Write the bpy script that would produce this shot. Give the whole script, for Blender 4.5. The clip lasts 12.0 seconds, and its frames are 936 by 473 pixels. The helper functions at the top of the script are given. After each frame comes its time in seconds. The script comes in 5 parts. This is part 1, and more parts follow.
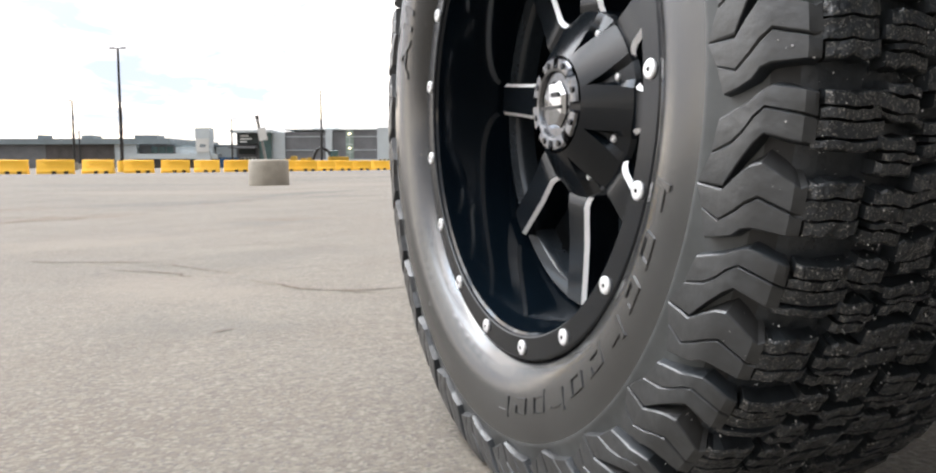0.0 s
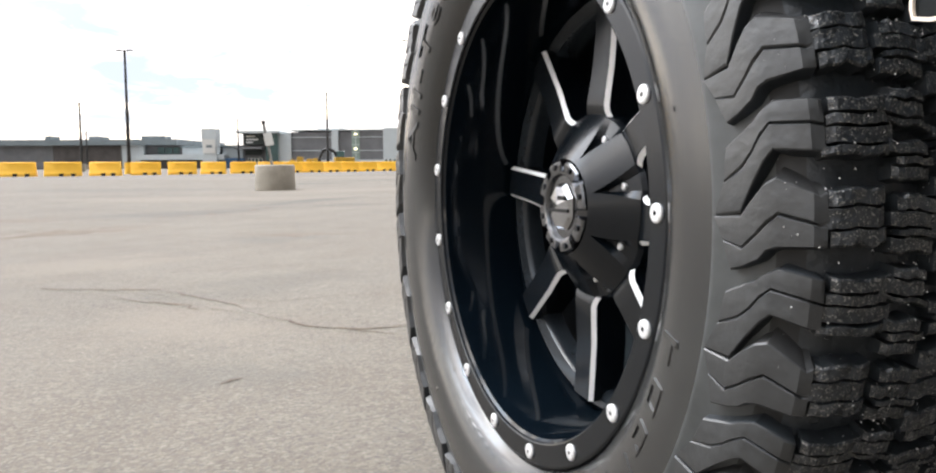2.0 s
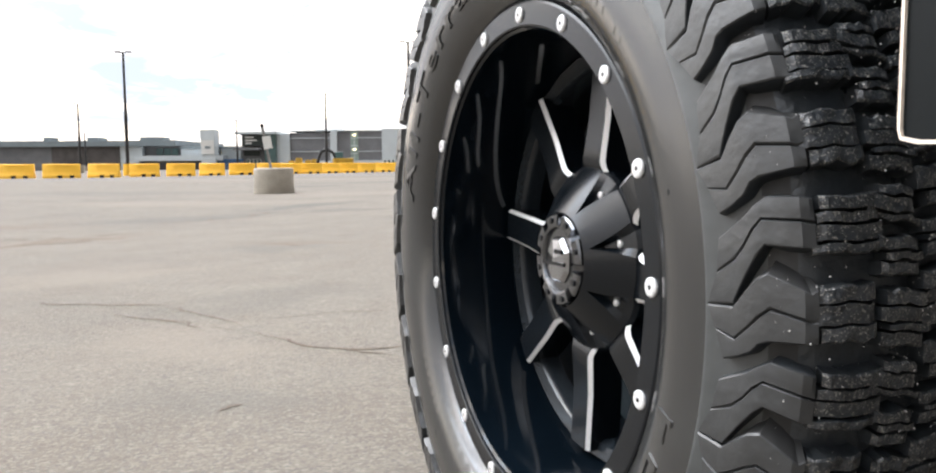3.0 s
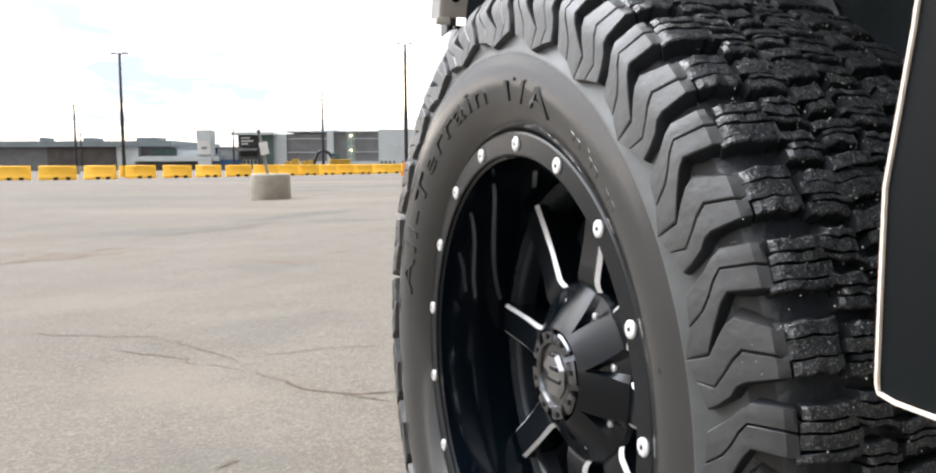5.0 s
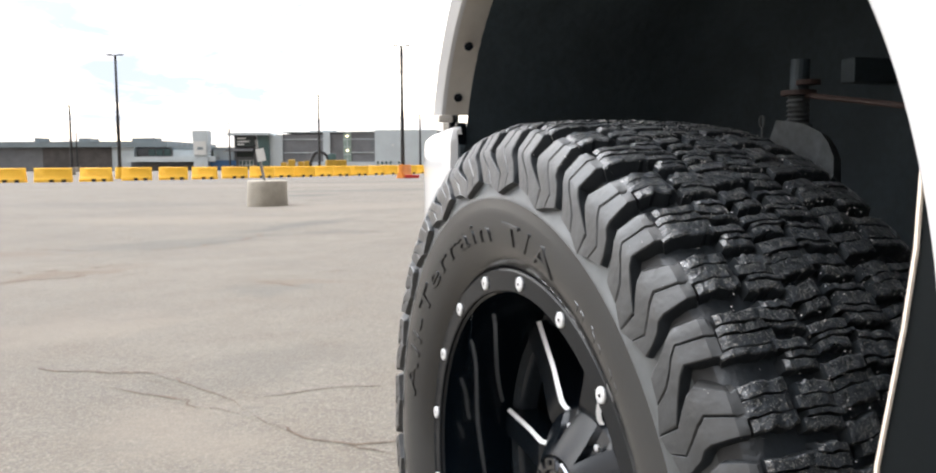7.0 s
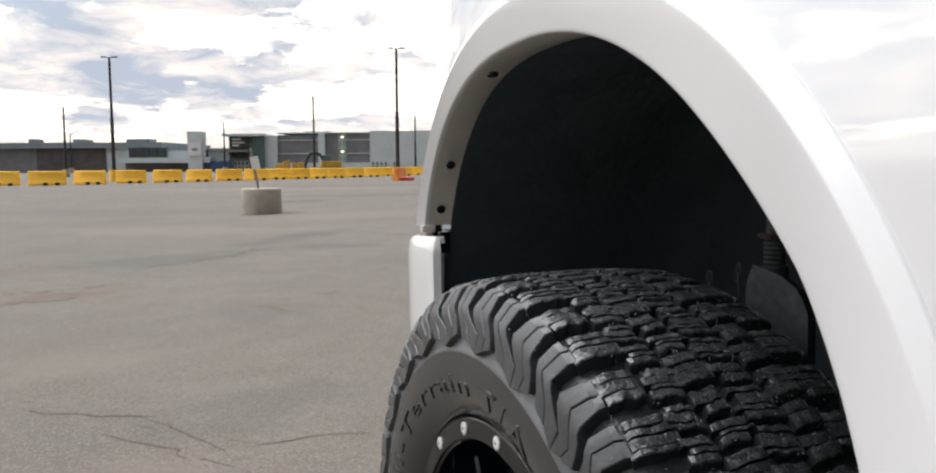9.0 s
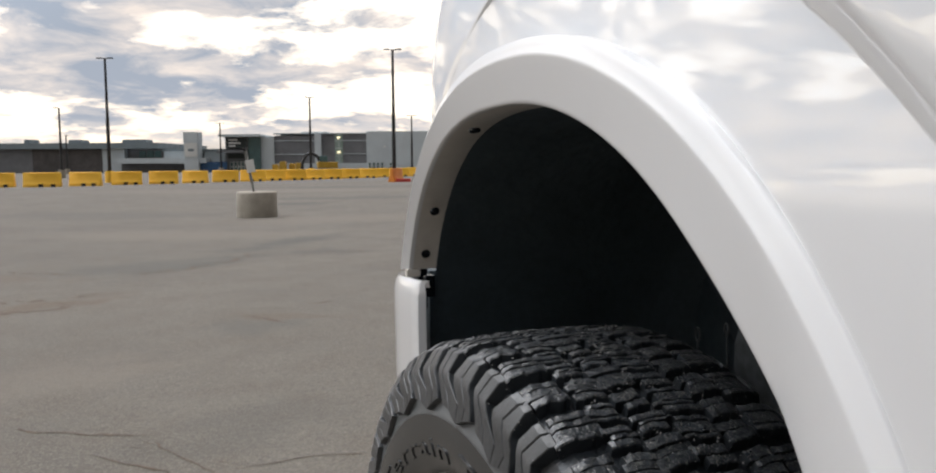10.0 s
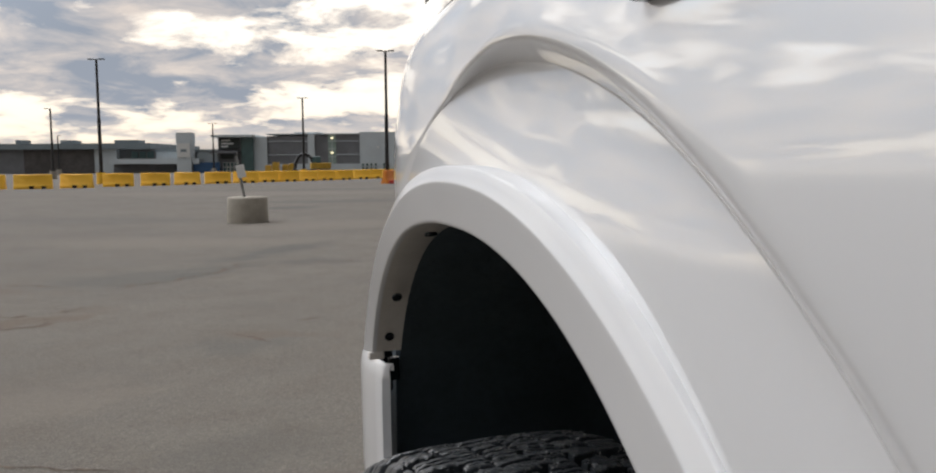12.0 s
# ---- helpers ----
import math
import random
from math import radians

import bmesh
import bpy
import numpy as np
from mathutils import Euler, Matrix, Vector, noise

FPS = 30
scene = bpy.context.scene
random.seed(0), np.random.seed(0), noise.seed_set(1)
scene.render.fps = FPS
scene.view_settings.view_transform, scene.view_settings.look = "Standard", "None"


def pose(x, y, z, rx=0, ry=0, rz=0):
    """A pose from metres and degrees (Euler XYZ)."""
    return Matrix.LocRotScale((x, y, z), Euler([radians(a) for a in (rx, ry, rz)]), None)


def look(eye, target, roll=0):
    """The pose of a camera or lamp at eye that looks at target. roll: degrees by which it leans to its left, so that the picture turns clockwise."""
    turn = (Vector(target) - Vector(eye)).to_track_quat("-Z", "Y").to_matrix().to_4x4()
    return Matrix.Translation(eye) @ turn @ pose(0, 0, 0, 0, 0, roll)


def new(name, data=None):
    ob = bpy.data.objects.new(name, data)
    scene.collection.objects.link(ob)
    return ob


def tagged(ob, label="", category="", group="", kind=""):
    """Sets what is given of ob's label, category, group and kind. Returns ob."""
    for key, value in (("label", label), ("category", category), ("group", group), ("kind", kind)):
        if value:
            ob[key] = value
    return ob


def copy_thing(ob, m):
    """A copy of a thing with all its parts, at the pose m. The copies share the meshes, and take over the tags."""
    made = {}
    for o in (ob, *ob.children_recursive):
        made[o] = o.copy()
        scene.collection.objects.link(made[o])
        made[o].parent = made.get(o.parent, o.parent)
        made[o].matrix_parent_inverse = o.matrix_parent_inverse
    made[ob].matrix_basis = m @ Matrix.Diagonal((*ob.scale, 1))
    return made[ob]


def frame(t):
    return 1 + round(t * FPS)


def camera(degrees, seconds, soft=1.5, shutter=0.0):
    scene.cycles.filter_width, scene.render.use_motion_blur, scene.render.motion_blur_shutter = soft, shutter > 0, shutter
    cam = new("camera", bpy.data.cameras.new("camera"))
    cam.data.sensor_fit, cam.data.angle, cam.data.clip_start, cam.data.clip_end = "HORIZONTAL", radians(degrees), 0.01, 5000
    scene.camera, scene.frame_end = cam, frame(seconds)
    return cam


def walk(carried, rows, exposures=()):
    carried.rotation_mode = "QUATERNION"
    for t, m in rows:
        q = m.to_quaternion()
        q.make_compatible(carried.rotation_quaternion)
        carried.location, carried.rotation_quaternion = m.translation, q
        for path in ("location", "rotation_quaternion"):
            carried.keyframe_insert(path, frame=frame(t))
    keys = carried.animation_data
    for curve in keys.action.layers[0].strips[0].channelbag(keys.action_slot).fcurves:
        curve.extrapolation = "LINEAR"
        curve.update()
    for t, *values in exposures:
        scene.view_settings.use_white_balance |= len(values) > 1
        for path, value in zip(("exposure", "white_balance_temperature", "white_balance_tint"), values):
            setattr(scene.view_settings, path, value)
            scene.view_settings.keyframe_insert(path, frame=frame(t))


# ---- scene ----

# ---------------------------------------------------------------- camera and its walk
cam = camera(59.56, 12.0, soft=2.1)
PATH = [
    (0.0, 0.0, 0.0, 0.367, 0.0, -5.0354, 0.1764),
    (0.5, 0.0007, 0.0014, 0.3944, 0.1418, -5.0345, 0.2459),
    (1.0, -0.0008, 0.0008, 0.4247, 0.2618, -5.0361, 0.2928),
    (1.5, -0.0007, 0.0019, 0.4571, 0.3324, -5.0498, 0.3055),
    (2.0, -0.0014, 0.0036, 0.4864, 0.4096, -5.0693, 0.3166),
    (2.5, -0.0008, 0.0047, 0.5167, 0.401, -5.0798, 0.3626),
    (3.0, 0.001, 0.0026, 0.5487, 0.3232, -5.0484, 0.3937),
    (5.0, 0.0007, -0.0072, 0.6895, 0.0922, -5.031, 0.2915),
    (5.5, -0.0025, -0.0133, 0.7289, 0.0402, -5.0138, 0.2717),
    (6.0, -0.0046, -0.0159, 0.7672, -0.0451, -5.0017, 0.2703),
    (6.5, -0.0076, -0.0182, 0.8086, -0.1153, -5.0333, 0.2647),
    (7.0, -0.0084, -0.0166, 0.8516, -0.1687, -5.0525, 0.2813),
    (7.5, -0.0092, -0.0145, 0.9003, -0.2176, -5.0505, 0.2808),
    (9.5, 0.0242, 0.0036, 1.0754, -0.6115, -5.0735, 0.347),
    (10.0, 0.0334, 0.0256, 1.1091, -0.7274, -5.0578, 0.3486),
    (10.5, 0.0459, 0.0476, 1.145, -0.8441, -5.0273, 0.3707),
    (11.0, 0.0586, 0.0647, 1.1744, -0.9124, -5.0341, 0.3912),
    (11.5, 0.0711, 0.0827, 1.2044, -1.0307, -5.047, 0.38),
    (12.0, 0.0788, 0.1042, 1.2304, -1.1657, -5.0651, 0.3494),
]
EXPOSURES = [(0.0, 1.02), (7.6, 1.02), (9.3, 0.10), (10.5, -0.18), (12.0, -0.42)]
walk(cam, [(t, pose(x, y, z, 90 + pitch, roll, yaw)) for t, x, y, z, yaw, pitch, roll in PATH], EXPOSURES)

# ---------------------------------------------------------------- world and sun
SUN_ELEVATION, SUN_TURN = 58.0, -53.0


def build_world():
    world = bpy.data.worlds.new("evening_sky")
    scene.world = world
    world.use_nodes = True
    nt = world.node_tree
    nt.nodes.clear()
    n, link = nt.nodes.new, nt.links.new
    out, bg = n("ShaderNodeOutputWorld"), n("ShaderNodeBackground")
    bg.inputs["Strength"].default_value = 1.08
    sky = n("ShaderNodeTexSky")
    sky.sky_type, sky.sun_disc = "NISHITA", False
    sky.sun_elevation, sky.sun_rotation = radians(SUN_ELEVATION), radians(SUN_TURN)
    coord, sep = n("ShaderNodeTexCoord"), n("ShaderNodeSeparateXYZ")
    link(coord.outputs["Generated"], sep.inputs[0])

    def math_node(op, a, b=None, clamp=False):
        m = n("ShaderNodeMath")
        m.operation, m.use_clamp = op, clamp
        for i, v in enumerate((a, b)):
            if v is None:
                continue
            if isinstance(v, (int, float)):
                m.inputs[i].default_value = v
            else:
                link(v, m.inputs[i])
        return m.outputs[0]

    z = math_node("MAXIMUM", sep.outputs["Z"], 0.0)
    zz = math_node("ADD", z, 0.20)
    flat = n("ShaderNodeCombineXYZ")
    link(math_node("DIVIDE", sep.outputs["X"], zz), flat.inputs[0])
    link(math_node("DIVIDE", sep.outputs["Y"], zz), flat.inputs[1])
    flat.inputs[2].default_value = 3.7

    def noise_node(scale, detail, rough, distort):
        tex = n("ShaderNodeTexNoise")
        tex.inputs["Scale"].default_value, tex.inputs["Detail"].default_value = scale, detail
        tex.inputs["Roughness"].default_value, tex.inputs["Distortion"].default_value = rough, distort
        link(flat.outputs[0], tex.inputs["Vector"])
        return tex.outputs["Fac"]

    def ramp_node(value, lo, hi, to_lo=0.0, to_hi=1.0):
        r = n("ShaderNodeMapRange")
        for key, v in (("From Min", lo), ("From Max", hi), ("To Min", to_lo), ("To Max", to_hi)):
            r.inputs[key].default_value = v
        link(value, r.inputs["Value"])
        return r.outputs[0]

    def mix_node(fac, a, b, kind="MIX"):
        m = n("ShaderNodeMix")
        m.data_type, m.blend_type = "RGBA", kind
        for key, v in (("Factor", fac), ("A", a), ("B", b)):
            if isinstance(v, (int, float)):
                m.inputs[key].default_value = v
            elif isinstance(v, tuple):
                m.inputs[key].default_value = (*v, 1)
            else:
                link(v, m.inputs[key])
        return m.outputs["Result"]

    def facing(x, y, up):
        """How far a direction of the sky lies towards the given one, from -1 to 1."""
        dot = n("ShaderNodeVectorMath")
        dot.operation = "DOT_PRODUCT"
        link(coord.outputs["Generated"], dot.inputs[0])
        dot.inputs[1].default_value = Vector((x, y, up)).normalized()
        return dot.outputs["Value"]

    puffs = math_node("ADD", math_node("MULTIPLY", noise_node(0.75, 3.0, 0.5, 0.3), 0.46), math_node("MULTIPLY", noise_node(2.7, 12.0, 0.60, 0.25), 0.54))
    # the clouds lie in layers: a clear strip low down, a bank over it, and a break higher up
    layers = math_node("ADD", ramp_node(z, 0.032, 0.058, 0.0, -0.060), ramp_node(z, 0.070, 0.092, 0.0, 0.095))
    layers = math_node("ADD", layers, ramp_node(z, 0.120, 0.165, 0.0, -0.040))
    layers = math_node("ADD", layers, ramp_node(facing(-0.11, 1.0, 0.18), 0.984, 0.999, 0.0, -0.085))
    shape = math_node("ADD", puffs, layers)
    cover = math_node("MULTIPLY", ramp_node(shape, 0.438, 0.488), ramp_node(z, 0.010, 0.055, 0.35, 1.0))
    edge = ramp_node(shape, 0.395, 0.455)
    low = ramp_node(z, 0.03, 0.26)
    # thin bright haze between the clouds, cream towards the horizon, cool overhead, with warm rims along the clouds
    haze = mix_node(low, (1.66, 1.43, 1.15), mix_node(ramp_node(z, 0.25, 0.75), (1.80, 1.86, 1.88), (1.35, 1.62, 1.98)))
    gap = mix_node(0.85, mix_node(1.0, sky.outputs[0], (0.14, 0.14, 0.14), "MULTIPLY"), haze)
    rim_light = mix_node(math_node("MULTIPLY", edge, 0.75), gap, (1.36, 1.17, 0.97))
    grey = mix_node(low, (0.42, 0.46, 0.54), (0.38, 0.44, 0.53))
    cloud = mix_node(ramp_node(noise_node(3.4, 9.0, 0.60, 0.4), 0.40, 0.68), grey, (0.94, 0.84, 0.77))
    clear = mix_node(cover, rim_light, cloud)
    # dull haze along the horizon itself
    total = mix_node(ramp_node(z, 0.008, 0.030, 1.0, 0.0), clear, (0.40, 0.38, 0.36))
    # an overcast evening sky is brightest overhead
    lift = ramp_node(z, 0.28, 0.90, 1.0, 2.3)

    # dimmer on the side away from the sun, brighter where it stands behind the clouds
    lift = math_node("MULTIPLY", lift, ramp_node(facing(-0.62, 0.78, 0.0), -0.75, 0.35, 0.18, 1.0))
    lift = math_node("MULTIPLY", lift, ramp_node(facing(-0.62, 0.28, 0.74), 0.60, 1.0, 1.0, 1.9))
    scaled = n("ShaderNodeVectorMath")
    scaled.operation = "SCALE"
    link(total, scaled.inputs[0])
    link(lift, scaled.inputs["Scale"])
    link(scaled.outputs[0], bg.inputs["Color"])
    link(bg.outputs[0], out.inputs[0])


build_world()
sun_data = bpy.data.lights.new("sun", "SUN")
sun_data.energy, sun_data.angle, sun_data.color = 0.6, radians(25), (1.0, 0.99, 0.98)
sun = new("sun", sun_data)
SUN_FROM = Vector((-0.42, 0.32, 0.85)).normalized()
sun.matrix_world = look(SUN_FROM * 40, (0, 0, 0))

# ---------------------------------------------------------------- materials


def material(name, colour, rough=0.6, metal=0.0, grain=(0.0, 60.0), stain=(0.0, 6.0), bump=(0.0, 200.0), coat=0.0, dark=None, specks=None, spec=0.5, coat_rough=0.015):
    """A surface: base colour, varied by fine grain and by broad stains (amount, scale), with fine relief (height, scale)."""
    m = bpy.data.materials.new(name)
    m.use_nodes = True
    nt = m.node_tree
    n, link = nt.nodes.new, nt.links.new
    bsdf = nt.nodes["Principled BSDF"]
    bsdf.inputs["Roughness"].default_value, bsdf.inputs["Metallic"].default_value = rough, metal
    bsdf.inputs["Coat Weight"].default_value, bsdf.inputs["Coat Roughness"].default_value = coat, coat_rough
    bsdf.inputs["Specular IOR Level"].default_value = spec
    bsdf.inputs["Coat IOR"].default_value = 1.5 + 0.80 * (coat >= 1.0)
    coord = n("ShaderNodeTexCoord")
    colour_out = None
    base = n("ShaderNodeRGB")
    base.outputs[0].default_value = (*colour, 1)
    colour_out = base.outputs[0]
    darker = dark or tuple(c * 0.45 for c in colour)
    for amount, scale, detail in ((grain[0], grain[1], 4.0), (stain[0], stain[1], 7.0)):
        if amount <= 0:
            continue
        tex, ramp, mix = n("ShaderNodeTexNoise"), n("ShaderNodeMapRange"), n("ShaderNodeMix")
        tex.inputs["Scale"].default_value, tex.inputs["Detail"].default_value = scale, detail
        link(coord.outputs["Object"], tex.inputs["Vector"])
        ramp.inputs["From Min"].default_value, ramp.inputs["From Max"].default_value = 0.38, 0.66
        ramp.inputs["To Max"].default_value = amount
        link(tex.outputs["Fac"], ramp.inputs["Value"])
        mix.data_type = "RGBA"
        link(ramp.outputs[0], mix.inputs["Factor"])
        link(colour_out, mix.inputs["A"])
        mix.inputs["B"].default_value = (*darker, 1)
        colour_out = mix.outputs["Result"]
        if amount == stain[0] and rough < 0.9:
            rr = n("ShaderNodeMapRange")
            rr.inputs["From Min"].default_value, rr.inputs["From Max"].default_value = 0.3, 0.7
            rr.inputs["To Min"].default_value, rr.inputs["To Max"].default_value = rough * 0.85, min(1.0, rough * 1.2)
            link(tex.outputs["Fac"], rr.inputs["Value"])
            link(rr.outputs[0], bsdf.inputs["Roughness"])
    if specks:
        amount, scale, tint = specks
        tex, ramp, mix = n("ShaderNodeTexVoronoi"), n("ShaderNodeMapRange"), n("ShaderNodeMix")
        tex.inputs["Scale"].default_value = scale
        link(coord.outputs["Object"], tex.inputs["Vector"])
        sepc = n("ShaderNodeSeparateColor")
        link(tex.outputs["Color"], sepc.inputs[0])
        ramp.inputs["From Min"].default_value, ramp.inputs["From Max"].default_value = 1.0 - amount, 1.0 - amount * 0.5
        link(sepc.outputs[0], ramp.inputs["Value"])
        mix.data_type = "RGBA"
        link(ramp.outputs[0], mix.inputs["Factor"])
        link(colour_out, mix.inputs["A"])
        mix.inputs["B"].default_value = (*tint, 1)
        colour_out = mix.outputs["Result"]
    link(colour_out, bsdf.inputs["Base Color"])
    if bump[0] > 0:
        tex, bp = n("ShaderNodeTexNoise"), n("ShaderNodeBump")
        tex.inputs["Scale"].default_value, tex.inputs["Detail"].default_value = bump[1], 5.0
        link(coord.outputs["Object"], tex.inputs["Vector"])
        bp.inputs["Strength"].default_value, bp.inputs["Distance"].default_value = 0.6, bump[0]
        link(tex.outputs["Fac"], bp.inputs["Height"])
        link(bp.outputs[0], bsdf.inputs["Normal"])
    return m


DAMP, SILT, PALE = (0.066, 0.064, 0.056), (0.098, 0.070, 0.047), (0.150, 0.128, 0.103)
# blotches on the asphalt: centre, half length, half width, turn, tint, strength
STAINS = [
    (-3.70, 9.75, 1.3, 0.85, 35, DAMP, 0.55), (-2.58, 12.6, 1.9, 0.45, 70, DAMP, 0.75), (-2.95, 10.2, 1.3, 0.35, 65, DAMP, 0.6),
    (-3.55, 7.05, 0.95, 0.30, 55, SILT, 0.75), (-1.66, 11.0, 0.75, 0.30, -15, DAMP, 0.6), (-5.1, 26.0, 1.2, 1.0, 0, DAMP, 0.9),
    (-1.48, 5.85, 0.50, 0.34, -10, DAMP, 0.45), (-1.30, 6.25, 0.55, 0.22, -18, SILT, 0.5), (-5.2, 9.0, 1.4, 0.30, -14, SILT, 0.5),
    (-5.0, 14.5, 3.4, 1.3, -8, PALE, 0.6), (-2.5, 18.0, 3.6, 1.6, 5, PALE, 0.6), (-9.0, 21.0, 4.5, 2.0, -6, DAMP, 0.4), (-3.2, 30.0, 6.0, 1.7, -4, DAMP, 0.55),
    (-2.1, 4.6, 0.8, 0.5, 20, PALE, 0.5), (-0.9, 3.5, 0.6, 0.40, 30, DAMP, 0.28), (-0.7, 2.0, 0.30, 0.24, 0, DAMP, 0.35), (-1.0, 2.6, 0.5, 0.3, -30, PALE, 0.5),
    (-9.0, 40.0, 12.0, 3.5, -4, PALE, 0.6), (-4.0, 46.0, 14.0, 2.2, 2, DAMP, 0.5),
]


def asphalt_material():
    m = material("asphalt", (0.194, 0.177, 0.157), 0.9, bump=(0.009, 85.0))
    nt = m.node_tree
    n, link = nt.nodes.new, nt.links.new
    bsdf = nt.nodes["Principled BSDF"]
    coord = n("ShaderNodeTexCoord")
    prev = None
    for scale, lo, hi, a, b, detail in ((0.22, 0.35, 0.68, (0.131, 0.115, 0.093), (0.099, 0.088, 0.072), 6.0), (0.75, 0.50, 0.70, None, (0.083, 0.072, 0.058), 8.0), (2.1, 0.42, 0.75, None, (0.097, 0.079, 0.059), 6.0)):
        tex, ramp, mix = n("ShaderNodeTexNoise"), n("ShaderNodeMapRange"), n("ShaderNodeMix")
        tex.inputs["Scale"].default_value, tex.inputs["Detail"].default_value = scale, detail
        link(coord.outputs["Object"], tex.inputs["Vector"])
        ramp.inputs["From Min"].default_value, ramp.inputs["From Max"].default_value = lo, hi
        ramp.inputs["To Max"].default_value = 1.0 if a else 0.85
        link(tex.outputs["Fac"], ramp.inputs["Value"])
        mix.data_type = "RGBA"
        link(ramp.outputs[0], mix.inputs["Factor"])
        if a:
            mix.inputs["A"].default_value = (*a, 1)
        else:
            link(prev, mix.inputs["A"])
        mix.inputs["B"].default_value = (*b, 1)
        prev = mix.outputs["Result"]
    # coarse sandy grain, light and dark
    for scale, lo, hi, amount, tint in ((95.0, 0.50, 0.62, 0.34, (0.050, 0.044, 0.036)), (70.0, 0.53, 0.64, 0.36, (0.204, 0.183, 0.151)), (26.0, 0.48, 0.66, 0.36, (0.071, 0.060, 0.048))):
        tex, ramp, mix = n("ShaderNodeTexNoise"), n("ShaderNodeMapRange"), n("ShaderNodeMix")
        tex.inputs["Scale"].default_value, tex.inputs["Detail"].default_value = scale, 4.0
        link(coord.outputs["Object"], tex.inputs["Vector"])
        ramp.inputs["From Min"].default_value, ramp.inputs["From Max"].default_value, ramp.inputs["To Max"].default_value = lo, hi, amount
        link(tex.outputs["Fac"], ramp.inputs["Value"])
        mix.data_type = "RGBA"
        link(ramp.outputs[0], mix.inputs["Factor"])
        link(prev, mix.inputs["A"])
        mix.inputs["B"].default_value = (*tint, 1)
        prev = mix.outputs["Result"]
    # light and dark stones in the worn surface
    for scale, lo, hi, tint in ((150.0, 0.78, 0.90, (0.184, 0.168, 0.145)), (185.0, 0.80, 0.92, (0.070, 0.065, 0.060))):
        tex, sepc, ramp, mix = n("ShaderNodeTexVoronoi"), n("ShaderNodeSeparateColor"), n("ShaderNodeMapRange"), n("ShaderNodeMix")
        tex.inputs["Scale"].default_value = scale
        link(coord.outputs["Object"], tex.inputs["Vector"])
        link(tex.outputs["Color"], sepc.inputs[0])
        ramp.inputs["From Min"].default_value, ramp.inputs["From Max"].default_value = lo, hi
        ramp.inputs["To Max"].default_value = 0.60
        link(sepc.outputs[0], ramp.inputs["Value"])
        mix.data_type = "RGBA"
        link(ramp.outputs[0], mix.inputs["Factor"])
        link(prev, mix.inputs["A"])
        mix.inputs["B"].default_value = (*tint, 1)
        prev = mix.outputs["Result"]
    # blotches with ragged soft edges: damp grey-green along the old cracks, brown silt beside them
    wobble, scaled, shifted = n("ShaderNodeTexNoise"), n("ShaderNodeVectorMath"), n("ShaderNodeVectorMath")
    wobble.inputs["Scale"].default_value, wobble.inputs["Detail"].default_value = 2.4, 5.0
    link(coord.outputs["Object"], wobble.inputs["Vector"])
    scaled.operation, shifted.operation = "MULTIPLY_ADD", "ADD"
    scaled.inputs[1].default_value, scaled.inputs[2].default_value = (1.1, 1.1, 0.0), (-0.55, -0.55, 0.0)
    link(wobble.outputs["Color"], scaled.inputs[0])
    link(coord.outputs["Object"], shifted.inputs[0])
    link(scaled.outputs[0], shifted.inputs[1])
    for x, y, long, wide, turn, tint, amount in STAINS:
        place, far, ramp, mix = n("ShaderNodeMapping"), n("ShaderNodeVectorMath"), n("ShaderNodeMapRange"), n("ShaderNodeMix")
        place.vector_type, far.operation, ramp.interpolation_type = "TEXTURE", "LENGTH", "SMOOTHSTEP"
        place.inputs["Location"].default_value, place.inputs["Rotation"].default_value, place.inputs["Scale"].default_value = (x, y, 0), (0, 0, radians(turn)), (long, wide, 1000.0)
        link(shifted.outputs[0], place.inputs["Vector"])
        link(place.outputs[0], far.inputs[0])
        ramp.inputs["From Min"].default_value, ramp.inputs["From Max"].default_value = 1.15, 0.25
        ramp.inputs["To Max"].default_value = amount
        link(far.outputs["Value"], ramp.inputs["Value"])
        mix.data_type = "RGBA"
        link(ramp.outputs[0], mix.inputs["Factor"])
        link(prev, mix.inputs["A"])
        mix.inputs["B"].default_value = (*tint, 1)
        prev = mix.outputs["Result"]
    link(prev, bsdf.inputs["Base Color"])
    return m


